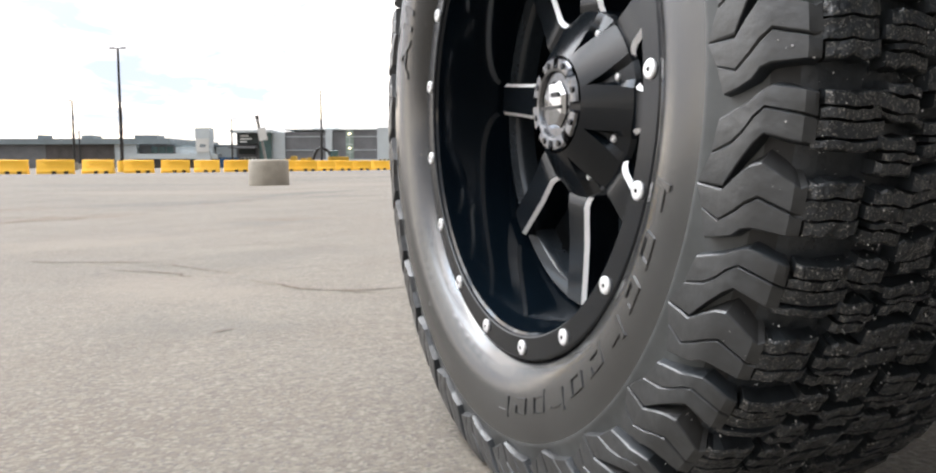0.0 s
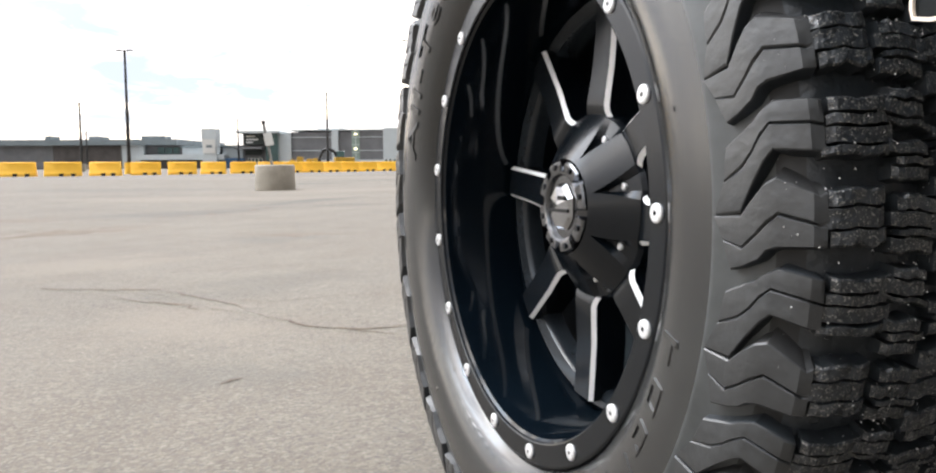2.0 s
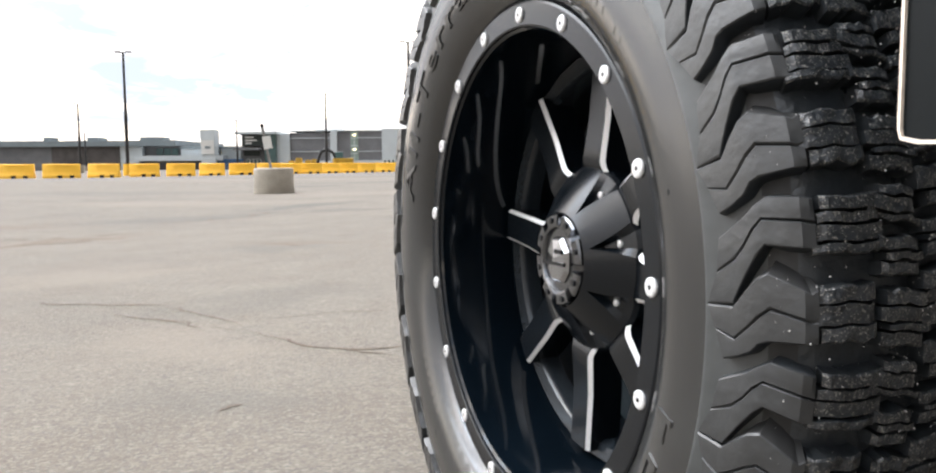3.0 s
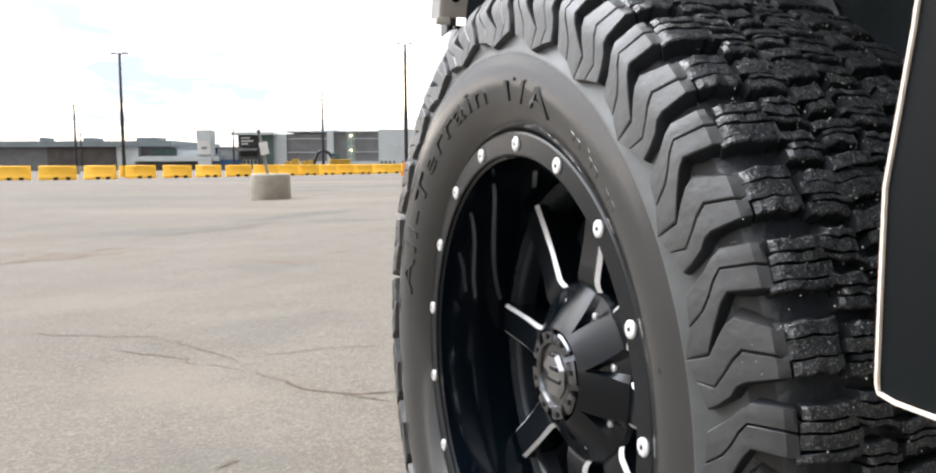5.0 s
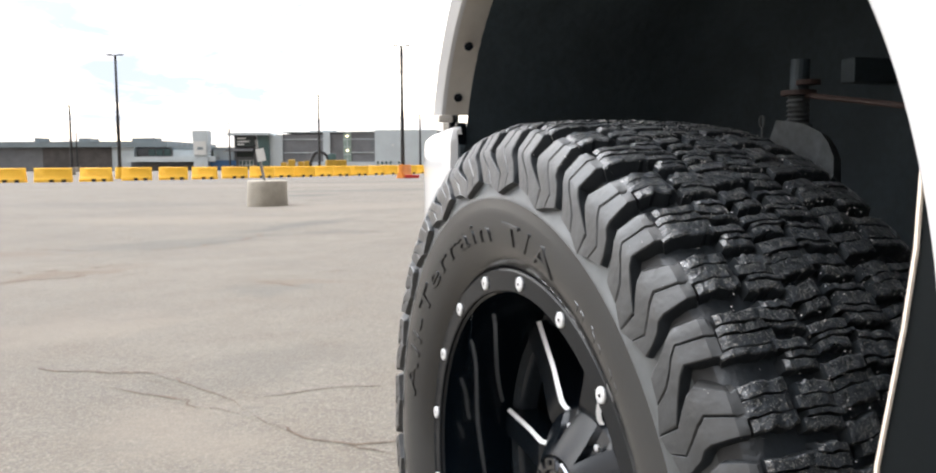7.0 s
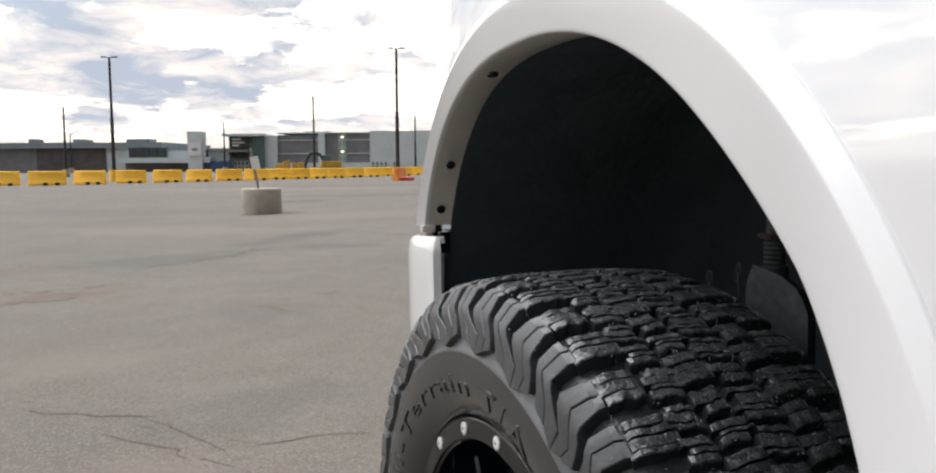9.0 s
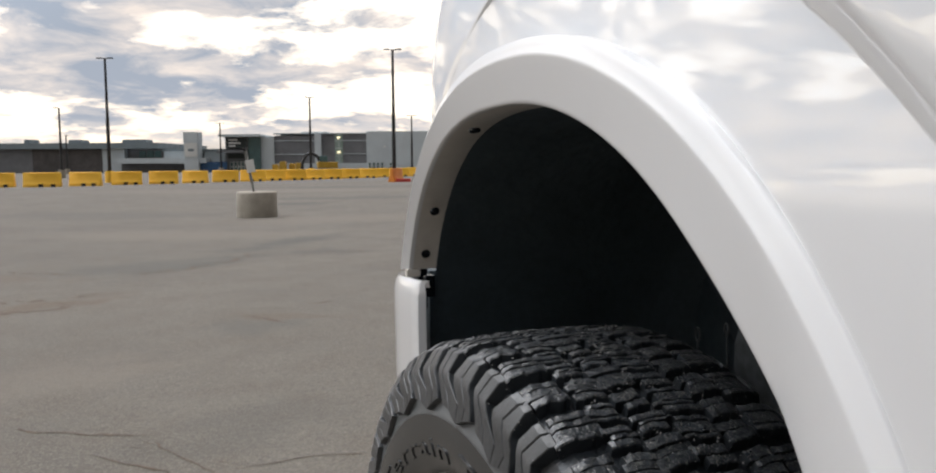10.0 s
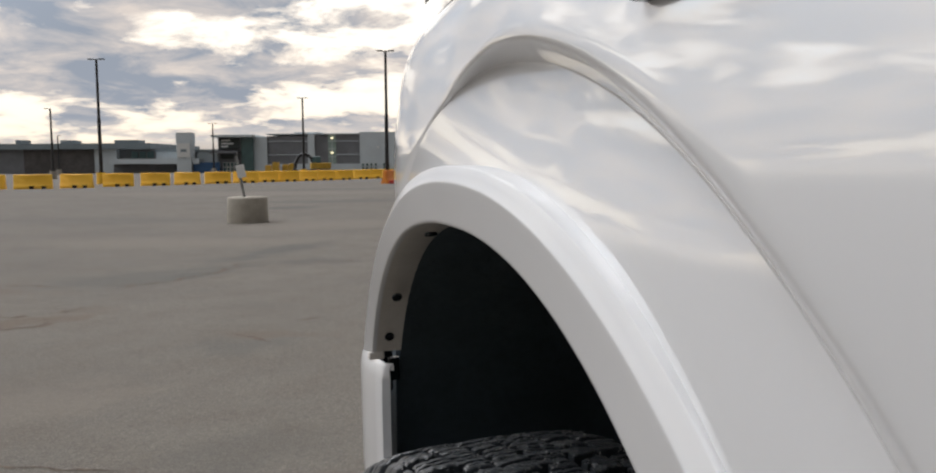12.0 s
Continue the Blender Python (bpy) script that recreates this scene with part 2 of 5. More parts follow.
MAT = {
    "asphalt": asphalt_material(),
    "crack": material("crack_dirt", (0.108, 0.080, 0.056), 0.95, grain=(0.8, 22.0), dark=(0.046, 0.034, 0.024), bump=(0.003, 120.0)),
    # its pale specks paint both grit and the glints of wet rubber
    "tread": material("wet_tread_rubber", (0.040, 0.046, 0.053), 0.31, grain=(0.75, 190.0), stain=(0.5, 26.0), bump=(0.0070, 105.0), dark=(0.010, 0.012, 0.0145), specks=(0.16, 1100.0, (0.23, 0.22, 0.20)), spec=0.8),
    # groove sides: darker rubber, the shade between the blocks put into its colour
    "groove": material("shaded_groove_rubber", (0.026, 0.031, 0.036), 0.5, grain=(0.4, 110.0), stain=(0.5, 20.0), bump=(0.0015, 120.0), dark=(0.006, 0.0075, 0.0088)),
    # wet floor: lighter blue-grey than the sides, reflected sky put into the colour
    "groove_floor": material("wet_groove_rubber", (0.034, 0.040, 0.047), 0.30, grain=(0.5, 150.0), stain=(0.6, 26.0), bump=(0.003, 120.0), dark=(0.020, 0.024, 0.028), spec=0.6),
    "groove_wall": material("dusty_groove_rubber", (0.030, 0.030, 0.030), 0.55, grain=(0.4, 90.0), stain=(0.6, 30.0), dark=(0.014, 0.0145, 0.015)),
    "shoulder": material("dusty_tread_rubber", (0.050, 0.053, 0.056), 0.36, grain=(0.4, 120.0), stain=(0.7, 16.0), bump=(0.0011, 130.0), dark=(0.020, 0.0207, 0.021), spec=0.7),
    "sidewall": material("sidewall_rubber", (0.027, 0.029, 0.0295), 0.20, grain=(0.4, 60.0), stain=(0.8, 7.0), bump=(0.00016, 240.0), dark=(0.014, 0.0147, 0.015), spec=1.0),
    "dust_band": material("dusty_sidewall_rubber", (0.092, 0.098, 0.099), 0.42, grain=(0.35, 70.0), stain=(0.6, 14.0), dark=(0.046, 0.048, 0.048)),
    "gloss_black": material("gloss_black_enamel", (0.0025, 0.0050, 0.0080), 0.07, stain=(0.4, 8.0), spec=0.36),
    "satin_black": material("satin_black_enamel", (0.0035, 0.0058, 0.0085), 0.22, grain=(0.3, 140.0), stain=(0.4, 12.0), spec=0.38),
    "cast_grey": material("satin_cast_grey", (0.020, 0.025, 0.030), 0.22, 0.0, grain=(0.3, 120.0), stain=(0.4, 10.0)),
    "milled": material("milled_aluminium", (0.90, 0.90, 0.90), 0.36, 0.15, grain=(0.12, 160.0), dark=(0.7, 0.7, 0.72)),
    "steel": material("zinc_bolt", (0.80, 0.80, 0.80), 0.42, 0.35, grain=(0.5, 300.0), dark=(0.40, 0.40, 0.41)),
    "chrome": material("chrome", (0.42, 0.43, 0.45), 0.14, 1.0, stain=(0.25, 30.0)),
    "paint": material("pearl_white_paint", (0.685, 0.685, 0.685), 0.34, stain=(0.08, 2.0), coat=1.0, dark=(0.63, 0.615, 0.60)),
    "dark_chrome": material("dark_chrome", (0.17, 0.175, 0.185), 0.20, 1.0, stain=(0.3, 30.0)),
    "flare_paint": material("satin_white_flare_paint", (0.68, 0.68, 0.68), 0.34, stain=(0.08, 3.0), coat=0.7, dark=(0.56, 0.545, 0.525), coat_rough=0.10),
    "paint_dusty": material("white_paint_dusty", (0.64, 0.60, 0.54), 0.75, grain=(0.25, 60.0), stain=(0.3, 10.0), dark=(0.52, 0.48, 0.43)),
    "liner": material("wheel_well_liner", (0.043, 0.062, 0.075), 0.60, grain=(0.4, 80.0), stain=(0.6, 7.0), bump=(0.004, 40.0), dark=(0.023, 0.033, 0.040)),
    "side_panel": material("satin_black_plastic", (0.0058, 0.0078, 0.0088), 0.42, grain=(0.2, 200.0), stain=(0.4, 5.0), spec=0.11),
    "edge_trim": material("cream_edge_trim", (0.78, 0.68, 0.57), 0.5, grain=(0.2, 90.0)),
    "rust": material("rusty_spring_steel", (0.055, 0.032, 0.027), 0.7, 0.2, grain=(0.5, 120.0)),
    "dull_steel": material("dusty_bracket_steel", (0.070, 0.077, 0.080), 0.7, 0.1, grain=(0.7, 90.0), stain=(0.5, 30.0)),
    "grit": material("grit_and_glint_specks", (0.50, 0.49, 0.47), 0.5),
    "barrier": material("yellow_barrier_plastic", (0.88, 0.50, 0.035), 0.5, grain=(0.1, 12.0), stain=(0.35, 1.3), dark=(0.70, 0.36, 0.02)),
    "foot_dark": material("barrier_slot", (0.02, 0.015, 0.01), 0.9, grain=(0.2, 20.0)),
    "orange": material("orange_barrier_plastic", (0.70, 0.22, 0.02), 0.5, stain=(0.3, 2.0)),
    "concrete": material("weathered_concrete", (0.36, 0.33, 0.275), 0.9, grain=(0.4, 35.0), stain=(0.5, 4.0), bump=(0.006, 50.0), dark=(0.24, 0.215, 0.18)),
    "post": material("galvanised_post", (0.22, 0.22, 0.21), 0.6, 0.4, stain=(0.4, 8.0)),
    "sign": material("sign_face", (0.62, 0.62, 0.60), 0.5, stain=(0.15, 6.0)),
    "pole": material("dark_pole_paint", (0.012, 0.012, 0.013), 0.5, stain=(0.3, 2.0)),
    "wall_light": material("pale_grey_cladding", (0.54, 0.59, 0.61), 0.8, grain=(0.15, 3.0), stain=(0.3, 0.4), dark=(0.40, 0.43, 0.45)),
    "wall_dark": material("dark_grey_cladding", (0.185, 0.190, 0.200), 0.8, grain=(0.15, 3.0), stain=(0.3, 0.5)),
    "wall_brown": material("brown_brick", (0.105, 0.096, 0.092), 0.9, grain=(0.4, 1.6), stain=(0.5, 0.35)),
    "roof": material("slate_blue_fascia", (0.20, 0.24, 0.26), 0.7, stain=(0.25, 0.4)),
    "glass": material("tinted_glazing", (0.085, 0.15, 0.15), 0.12, stain=(0.3, 0.8)),
    "pale_glass": material("pale_glazing", (0.30, 0.38, 0.34), 0.2, stain=(0.3, 0.8)),
    "white": material("white_frames", (0.66, 0.66, 0.64), 0.6, stain=(0.1, 1.0)),
    "blue": material("blue_hoarding", (0.03, 0.09, 0.20), 0.6, stain=(0.3, 1.0)),
    "yellow": material("machine_yellow", (0.50, 0.30, 0.03), 0.5, stain=(0.4, 2.0)),
    "red": material("red_plastic", (0.50, 0.03, 0.02), 0.5, stain=(0.2, 2.0)),
    "dark_sign": material("dark_sign_board", (0.02, 0.03, 0.028), 0.5, stain=(0.2, 1.0)),
}


def glow_material(name, colour, strength):
    m = material(name, colour, 0.5)
    bsdf = m.node_tree.nodes["Principled BSDF"]
    bsdf.inputs["Emission Color"].default_value = (*colour, 1)
    bsdf.inputs["Emission Strength"].default_value = strength
    return m


MAT["lamp_glow"] = glow_material("lit_lamp", (1.0, 0.85, 0.55), 2.0)

# ---------------------------------------------------------------- mesh helpers


def mesh_object(name, verts, faces, mats, parent=None, label="", smooth=False, face_mats=None):
    me = bpy.data.meshes.new(name)
    me.from_pydata([tuple(v) for v in verts], [], faces)
    for m in mats if isinstance(mats, (list, tuple)) else [mats]:
        me.materials.append(m)
    if face_mats:
        me.polygons.foreach_set("material_index", face_mats)
    if smooth:
        me.polygons.foreach_set("use_smooth", [True] * len(me.polygons))
    me.validate()
    me.update()
    ob = new(name, me)
    if parent:
        ob.parent = parent
    if label:
        tagged(ob, label)
    return ob


def part(name, bm, mat, parent=None, label="", smooth=False):
    """Links a bmesh as one mesh object under a thing or a part."""
    bmesh.ops.recalc_face_normals(bm, faces=bm.faces)
    me = bpy.data.meshes.new(name)
    bm.to_mesh(me)
    bm.free()
    for m in mat if isinstance(mat, (list, tuple)) else [mat]:
        me.materials.append(m)
    if smooth:
        me.polygons.foreach_set("use_smooth", [True] * len(me.polygons))
    ob = new(name, me)
    if parent:
        ob.parent = parent
    if label:
        tagged(ob, label)
    return ob


def sharpen(ob, degrees=35):
    """Smooth shading with edges past an angle kept sharp."""
    me = ob.data
    bm = bmesh.new()
    bm.from_mesh(me)
    for e in bm.edges:
        e.smooth = not (len(e.link_faces) == 2 and e.calc_face_angle(0) > radians(degrees))
    for f in bm.faces:
        f.smooth = True
    bm.to_mesh(me)
    bm.free()
    return ob


def box(bm, x0, x1, y0, y1, z0, z1, bevel=0.0, m=None):
    made = bmesh.ops.create_cube(bm, size=1.0)["verts"]
    for v in made:
        v.co = Vector((x0 + (v.co.x + 0.5) * (x1 - x0), y0 + (v.co.y + 0.5) * (y1 - y0), z0 + (v.co.z + 0.5) * (z1 - z0)))
    if bevel:
        edges = list({e for v in made for e in v.link_edges})
        made = bmesh.ops.bevel(bm, geom=edges, offset=bevel, segments=2, affect="EDGES", profile=0.6)["verts"]
    if m:
        bmesh.ops.transform(bm, matrix=m, verts=list(made))
    return made


def tube(bm, p, q, r0, r1=None, seg=12):
    p, q = Vector(p), Vector(q)
    r1 = r0 if r1 is None else r1
    m = Matrix.Translation((p + q) / 2) @ (q - p).to_track_quat("Z", "Y").to_matrix().to_4x4()
    return bmesh.ops.create_cone(bm, cap_ends=True, segments=seg, radius1=r0, radius2=r1, depth=(q - p).length, matrix=m)["verts"]


def revolve(profile, seg, closed=False, squash=None):
    """Rings about the local y axis from (offset, radius) pairs; returns verts and faces."""
    verts, faces = [], []
    for o, r in profile:
        for i in range(seg):
            a = 2 * math.pi * i / seg
            p = Vector((r * math.sin(a), o, r * math.cos(a)))
            verts.append(squash(p) if squash else p)
    rings = len(profile)
    for k in range(rings if closed else rings - 1):
        k2 = (k + 1) % rings
        for i in range(seg):
            j = (i + 1) % seg
            faces.append((k * seg + i, k * seg + j, k2 * seg + j, k2 * seg + i))
    return verts, faces


def thing(name, label, category, m=None, group="", kind=""):
    ob = tagged(new(name), label, category, group, kind)
    if m is not None:
        ob.matrix_world = m
    return ob


# ---------------------------------------------------------------- ground
def ground_z(x):
    return 0.0 if x >= 0 else -0.148 * (1 - math.exp(0.0391 * x / 0.148))


def build_ground():
    xs = sorted({-3000, -1200, -500, -200, -100, -60, -40, -30, -24, -20, 1, 4, 10, 30, 100, 400, 1200, 3000} | {round(-20 + 0.5 * i, 2) for i in range(41)})
    ys = [-2000, -300, -60, -20, -8, -3, 0, 2, 4, 7, 12, 20, 35, 60, 100, 200, 500, 1200, 3000]
    verts = [(x, y, ground_z(x)) for y in ys for x in xs]
    w = len(xs)
    faces = [(j * w + i, j * w + i + 1, (j + 1) * w + i + 1, (j + 1) * w + i) for j in range(len(ys) - 1) for i in range(w - 1)]
    ob = mesh_object("ground", verts, faces, MAT["asphalt"], smooth=True)
    return tagged(ob, "worn beige-grey asphalt of an empty car park, cracked", "asphalt", kind="structure")


build_ground()


def crack(points, width, seed, label="ragged brown crack in the worn asphalt"):
    """A ragged ribbon along a few waypoints, widening and thinning, that lies in the asphalt."""
    rnd = random.Random(seed)
    path = []
    for (x0, y0), (x1, y1) in zip(points, points[1:]):
        steps = max(3, int(math.hypot(x1 - x0, y1 - y0) / 0.05))
        for i in range(steps):
            t = i / steps
            path.append((x0 + (x1 - x0) * t, y0 + (y1 - y0) * t))
    path.append(points[-1])
    verts, faces = [], []
    drift = 0.0
    for i, (x, y) in enumerate(path):
        a, b = path[max(0, i - 1)], path[min(len(path) - 1, i + 1)]
        d = Vector((b[0] - a[0], b[1] - a[1])).normalized()
        side = Vector((-d.y, d.x))
        drift = drift * 0.85 + rnd.uniform(-1, 1) * width * 0.9
        ends = min(1.0, 3.0 * min(i, len(path) - 1 - i) / len(path) + 0.05)
        w = width * 1.2 * ends * (0.35 + 1.0 * abs(noise.noise(Vector((x * 4.1, y * 4.1, seed * 3.3))))) * rnd.uniform(0.6, 1.3)
        for s in (-1, 1):
            p = Vector((x, y)) + side * (drift + s * w * 0.5)
            verts.append((p.x, p.y, ground_z(p.x) + 0.0022))
    for i in range(len(path) - 1):
        # filled up with sand here and there
        if noise.noise(Vector((path[i][0] * 3.7, path[i][1] * 3.7, seed * 1.9))) < 0.36:
            faces.append((2 * i, 2 * i + 1, 2 * i + 3, 2 * i + 2))
    return tagged(mesh_object("pavement_crack", verts, faces, MAT["crack"]), label, "crack", "cracks in the asphalt", "structure")


# the broken line of cracks beside the wheel
crack([(-2.32, 3.70), (-2.01, 3.62), (-1.83, 3.56), (-1.61, 3.51), (-1.47, 3.49), (-1.20, 3.46)], 0.020, 5)
crack([(-1.94, 3.54), (-1.83, 3.46), (-1.73, 3.41)], 0.012, 6)
crack([(-1.51, 3.26), (-1.36, 3.20), (-1.15, 3.11), (-1.08, 3.04), (-1.04, 2.96), (-0.90, 2.90), (-0.75, 2.81)], 0.017, 7)
crack([(-0.75, 2.81), (-0.62, 2.67), (-0.59, 2.63), (-0.47, 2.54), (-0.35, 2.50), (-0.22, 2.51), (-0.05, 2.55)], 0.019, 8)
crack([(-1.30, 3.39), (-1.23, 3.37), (-1.16, 3.28), (-0.99, 3.11), (-0.89, 3.02), (-0.79, 2.85)], 0.013, 9)
crack([(-0.88, 3.00), (-0.78, 3.02), (-0.61, 3.09), (-0.50, 3.12), (-0.30, 3.12), (-0.10, 3.15)], 0.011, 10)
crack([(-0.39, 2.44), (-0.34, 2.42), (-0.21, 2.36)], 0.015, 11)
crack([(-1.35, 3.32), (-1.25, 3.31)], 0.016, 12)
crack([(-0.91, 3.11), (-0.84, 3.11)], 0.016, 13)
crack([(-0.60, 1.86), (-0.58, 1.90), (-0.55, 1.92)], 0.010, 14)
# longer cracks further off, some of them filled with brown dirt
crack([(-4.30, 6.97), (-3.88, 7.02), (-3.69, 7.14), (-3.48, 7.38), (-3.42, 7.79)], 0.15, 15)
crack([(-4.10, 6.58), (-3.65, 6.78), (-3.48, 6.92), (-3.42, 7.25)], 0.13, 16)
crack([(-3.93, 9.13), (-3.37, 9.03), (-3.29, 9.32), (-3.08, 9.75), (-2.87, 10.29), (-2.66, 10.82), (-2.20, 11.52)], 0.10, 17)
crack([(-5.70, 9.58), (-4.83, 9.40), (-4.04, 9.15)], 0.09, 18)
crack([(-1.65, 6.28), (-1.38, 6.20), (-1.13, 6.05)], 0.065, 19)
crack([(-1.22, 6.71), (-0.96, 6.79)], 0.065, 20)
crack([(-2.77, 9.61), (-2.60, 9.70)], 0.08, 21)
crack([(-2.02, 10.99), (-1.10, 10.66)], 0.08, 22)
crack([(-5.51, 25.55), (-4.62, 25.68)], 0.26, 23)
crack([(-4.76, 27.22), (-3.10, 27.10), (-1.56, 26.87)], 0.22, 24)

# ---------------------------------------------------------------- pickup truck
HUB = Vector((0.046, 0.9391, 0.436))
truck = thing("pickup_truck", "pearl white lifted pickup truck with flared wheel arches, parked on asphalt", "truck", pose(HUB.x, HUB.y, 0, 0, 0, 107))

# ----- front wheel: tyre
STEER = pose(0, 0, HUB.z, 0, 0, 4.78)


def on_ground(p):
    """The tyre's foot rests flat on the asphalt."""
    return Vector((p.x, p.y, max(p.z, -HUB.z + 0.003)))


TYRE_PROFILE = [(-0.022, 0.284), (-0.011, 0.291), (0.002, 0.298), (0.011, 0.311), (0.018, 0.328), (0.0215, 0.347), (0.0205, 0.366), (0.0195, 0.376), (0.0195, 0.379), (0.0165, 0.382), (0.0125, 0.402), (0.004, 0.423), (-0.006, 0.4395), (-0.022, 0.4472), (-0.070, 0.4520), (-0.135, 0.4535),
                (-0.200, 0.4520), (-0.248, 0.4472), (-0.264, 0.4395), (-0.283, 0.415), (-0.292, 0.372), (-0.290, 0.335), (-0.278, 0.300), (-0.262, 0.286)]
tv, tf = revolve(TYRE_PROFILE, 160, squash=on_ground)
seg = 160
tm = [1 if 12 <= i // seg <= 17 else 2 if 7 <= i // seg <= 10 else 3 if i // seg == 11 else 0 for i in range(len(tf))]
tyre = mesh_object("tyre", tv, tf, [MAT["sidewall"], MAT["groove_floor"], MAT["dust_band"], MAT["groove_wall"]], truck, "dusty black all-terrain tyre with chunky tread and raised letters", smooth=True, face_mats=tm)
tyre.matrix_basis = STEER

# outer and inner tread path: distance from the crown's middle to (offset, radius)
CROWN = [(-0.135, 0.456), (-0.070, 0.455), (-0.020, 0.4515), (-0.003, 0.4425), (0.006, 0.424), (0.0125, 0.402), (0.0185, 0.378)]


def crown_point(s, h, a):
    """The place at s along the crown (plus is outboard), h above it, at the angle a round the wheel."""
    left, side = abs(s), 1 if s >= 0 else -1
    for (o0, r0), (o1, r1) in zip(CROWN, CROWN[1:]):
        length = math.hypot(o1 - o0, r1 - r0)
        if left <= length or (o1, r1) == CROWN[-1]:
            t = left / length
            o, r = o0 + (o1 - o0) * t, r0 + (r1 - r0) * t
            n = Vector((-(r1 - r0), o1 - o0)).normalized()
            o, r = o + n.x * h, r + n.y * h
            break
        left -= length
    o = o if side > 0 else -0.27 - o
    return Vector((r * math.sin(a), o, r * math.cos(a)))


PITCHES = 25
TURN = 2 * math.pi / PITCHES
FIRST = radians(-16.0)


def lug_mesh(slices, angle=0.0, flat=False):
    """A tread block: slices parted by sipes. Each slice is a row of stations (s, low u, high u, height) with its two side slopes."""
    verts, faces, mats = [], [], []
    for (d0, d1), stations in slices:
        base = len(verts)
        for s, u0, u1, h in stations:
            w0, w1 = (min(0.012 if d > 0.01 else 0.002, (u1 - u0) * 0.2) for d in (d0, d1))
            g0, g1 = 0.0014 if d0 > 0.01 else 0.0003, 0.0014 if d1 > 0.01 else 0.0003
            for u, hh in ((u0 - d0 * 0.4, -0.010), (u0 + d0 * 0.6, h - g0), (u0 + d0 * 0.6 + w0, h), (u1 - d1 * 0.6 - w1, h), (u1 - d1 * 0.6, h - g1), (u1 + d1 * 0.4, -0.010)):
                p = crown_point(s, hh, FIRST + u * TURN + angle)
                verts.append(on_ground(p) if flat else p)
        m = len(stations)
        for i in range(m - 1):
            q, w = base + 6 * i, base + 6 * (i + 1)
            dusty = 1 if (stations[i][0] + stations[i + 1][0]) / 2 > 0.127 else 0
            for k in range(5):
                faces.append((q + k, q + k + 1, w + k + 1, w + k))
                # side walls get the rubber whose colour is darkened for groove shade
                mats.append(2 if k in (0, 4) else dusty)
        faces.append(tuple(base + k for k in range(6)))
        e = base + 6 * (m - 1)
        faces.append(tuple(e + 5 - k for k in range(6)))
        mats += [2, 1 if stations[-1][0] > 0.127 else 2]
    return verts, faces, mats


def centre_block(a0, a1, s0, s1, cuts, slant, zig, rnd):
    """A block of the crown between two angles (degrees), cut by open sipes into ragged wavy lamellae; slant turns it across the crown."""
    slices = []
    u0, u1 = a0 / 14.4, a1 / 14.4
    mid = (s0 + s1) / 2
    swing, pace, phase = rnd.uniform(0.003, 0.010), rnd.uniform(150.0, 330.0), rnd.uniform(0.0, 6.3)
    marks = [0.0] + [(i + rnd.uniform(-0.27, 0.27)) / cuts for i in range(1, cuts)] + [1.0]
    for i in range(cuts):
        a, b = u0 + (u1 - u0) * marks[i] + 0.0032, u0 + (u1 - u0) * marks[i + 1] - 0.0032
        e0 = s0 + zig * (i % 2) + rnd.uniform(-0.0035, 0.0035)
        e1 = s1 + zig * (i % 2) + rnd.uniform(-0.0035, 0.0035)
        h = 0.0117 + rnd.uniform(-0.0020, 0.0006)
        rows = []
        for k in range(9):
            s = e0 + (e1 - e0) * k / 8
            wave = swing * math.sin(s * pace + phase) + 0.003 * math.sin(s * 610.0 + a0)
            bend = wave + slant * 0.6 * (s - mid) + rnd.uniform(-0.003, 0.003)
            chip0, chip1 = rnd.uniform(0.0, 0.007), rnd.uniform(0.0, 0.007)
            if i == 0:
                chip0 += rnd.uniform(0.0, 0.016)
            if i == cuts - 1:
                chip1 += rnd.uniform(0.0, 0.016)
            rows.append((s, a + bend + chip0, b + bend - chip1, h + rnd.uniform(-0.0008, 0.0005) - (0.0016 if k in (0, 8) else 0.0)))
        slices.append(((0.016 if i == 0 else 0.003, 0.016 if i == cuts - 1 else 0.003), rows))
    return slices


# shoulder lugs as pairs joined at the foot: edges from the crown out to the sidewall as (distance from the crown's middle, degrees)
LUG_X = {
    "low": [(0.1255, -2.5), (0.130, -2.5), (0.134, -2.5), (0.150, -2.65), (0.155, -3.0), (0.161, -3.9), (0.173, -4.7), (0.183, -5.3)],
    "sipe": [(0.1255, -0.6), (0.130, -0.7), (0.134, -0.5), (0.149, 0.25), (0.156, -0.6), (0.164, -1.7), (0.175, -3.0), (0.191, -2.4)],
    "high": [(0.1255, 2.0), (0.130, 1.7), (0.134, 2.0), (0.150, 3.4), (0.157, 2.9), (0.166, 1.8), (0.177, 0.10), (0.199, 0.0)],
}
LUG_Y = {
    "low": [(0.1255, 5.3), (0.128, 5.2), (0.134, 5.3), (0.151, 5.8), (0.156, 4.9), (0.166, 3.0), (0.177, 0.35), (0.199, 0.03)],
    "sipe": [(0.1255, 7.35), (0.128, 7.4), (0.134, 7.6), (0.152, 8.1), (0.158, 7.2), (0.165, 5.9), (0.174, 4.7), (0.190, 3.4)],
    "high": [(0.1255, 9.35), (0.128, 9.4), (0.134, 9.6), (0.148, 10.0), (0.155, 9.4), (0.163, 8.6), (0.173, 7.9), (0.186, 6.9)],
}
HEIGHT = [(0.084, 0.0112), (0.118, 0.0118), (0.134, 0.0125), (0.152, 0.0122), (0.166, 0.0104), (0.178, 0.0085), (0.200, 0.0062)]
SIPE_GAP = (0.13, 0.13, 0.13, 0.13, 0.13, 0.13, 0.10, 0.0)


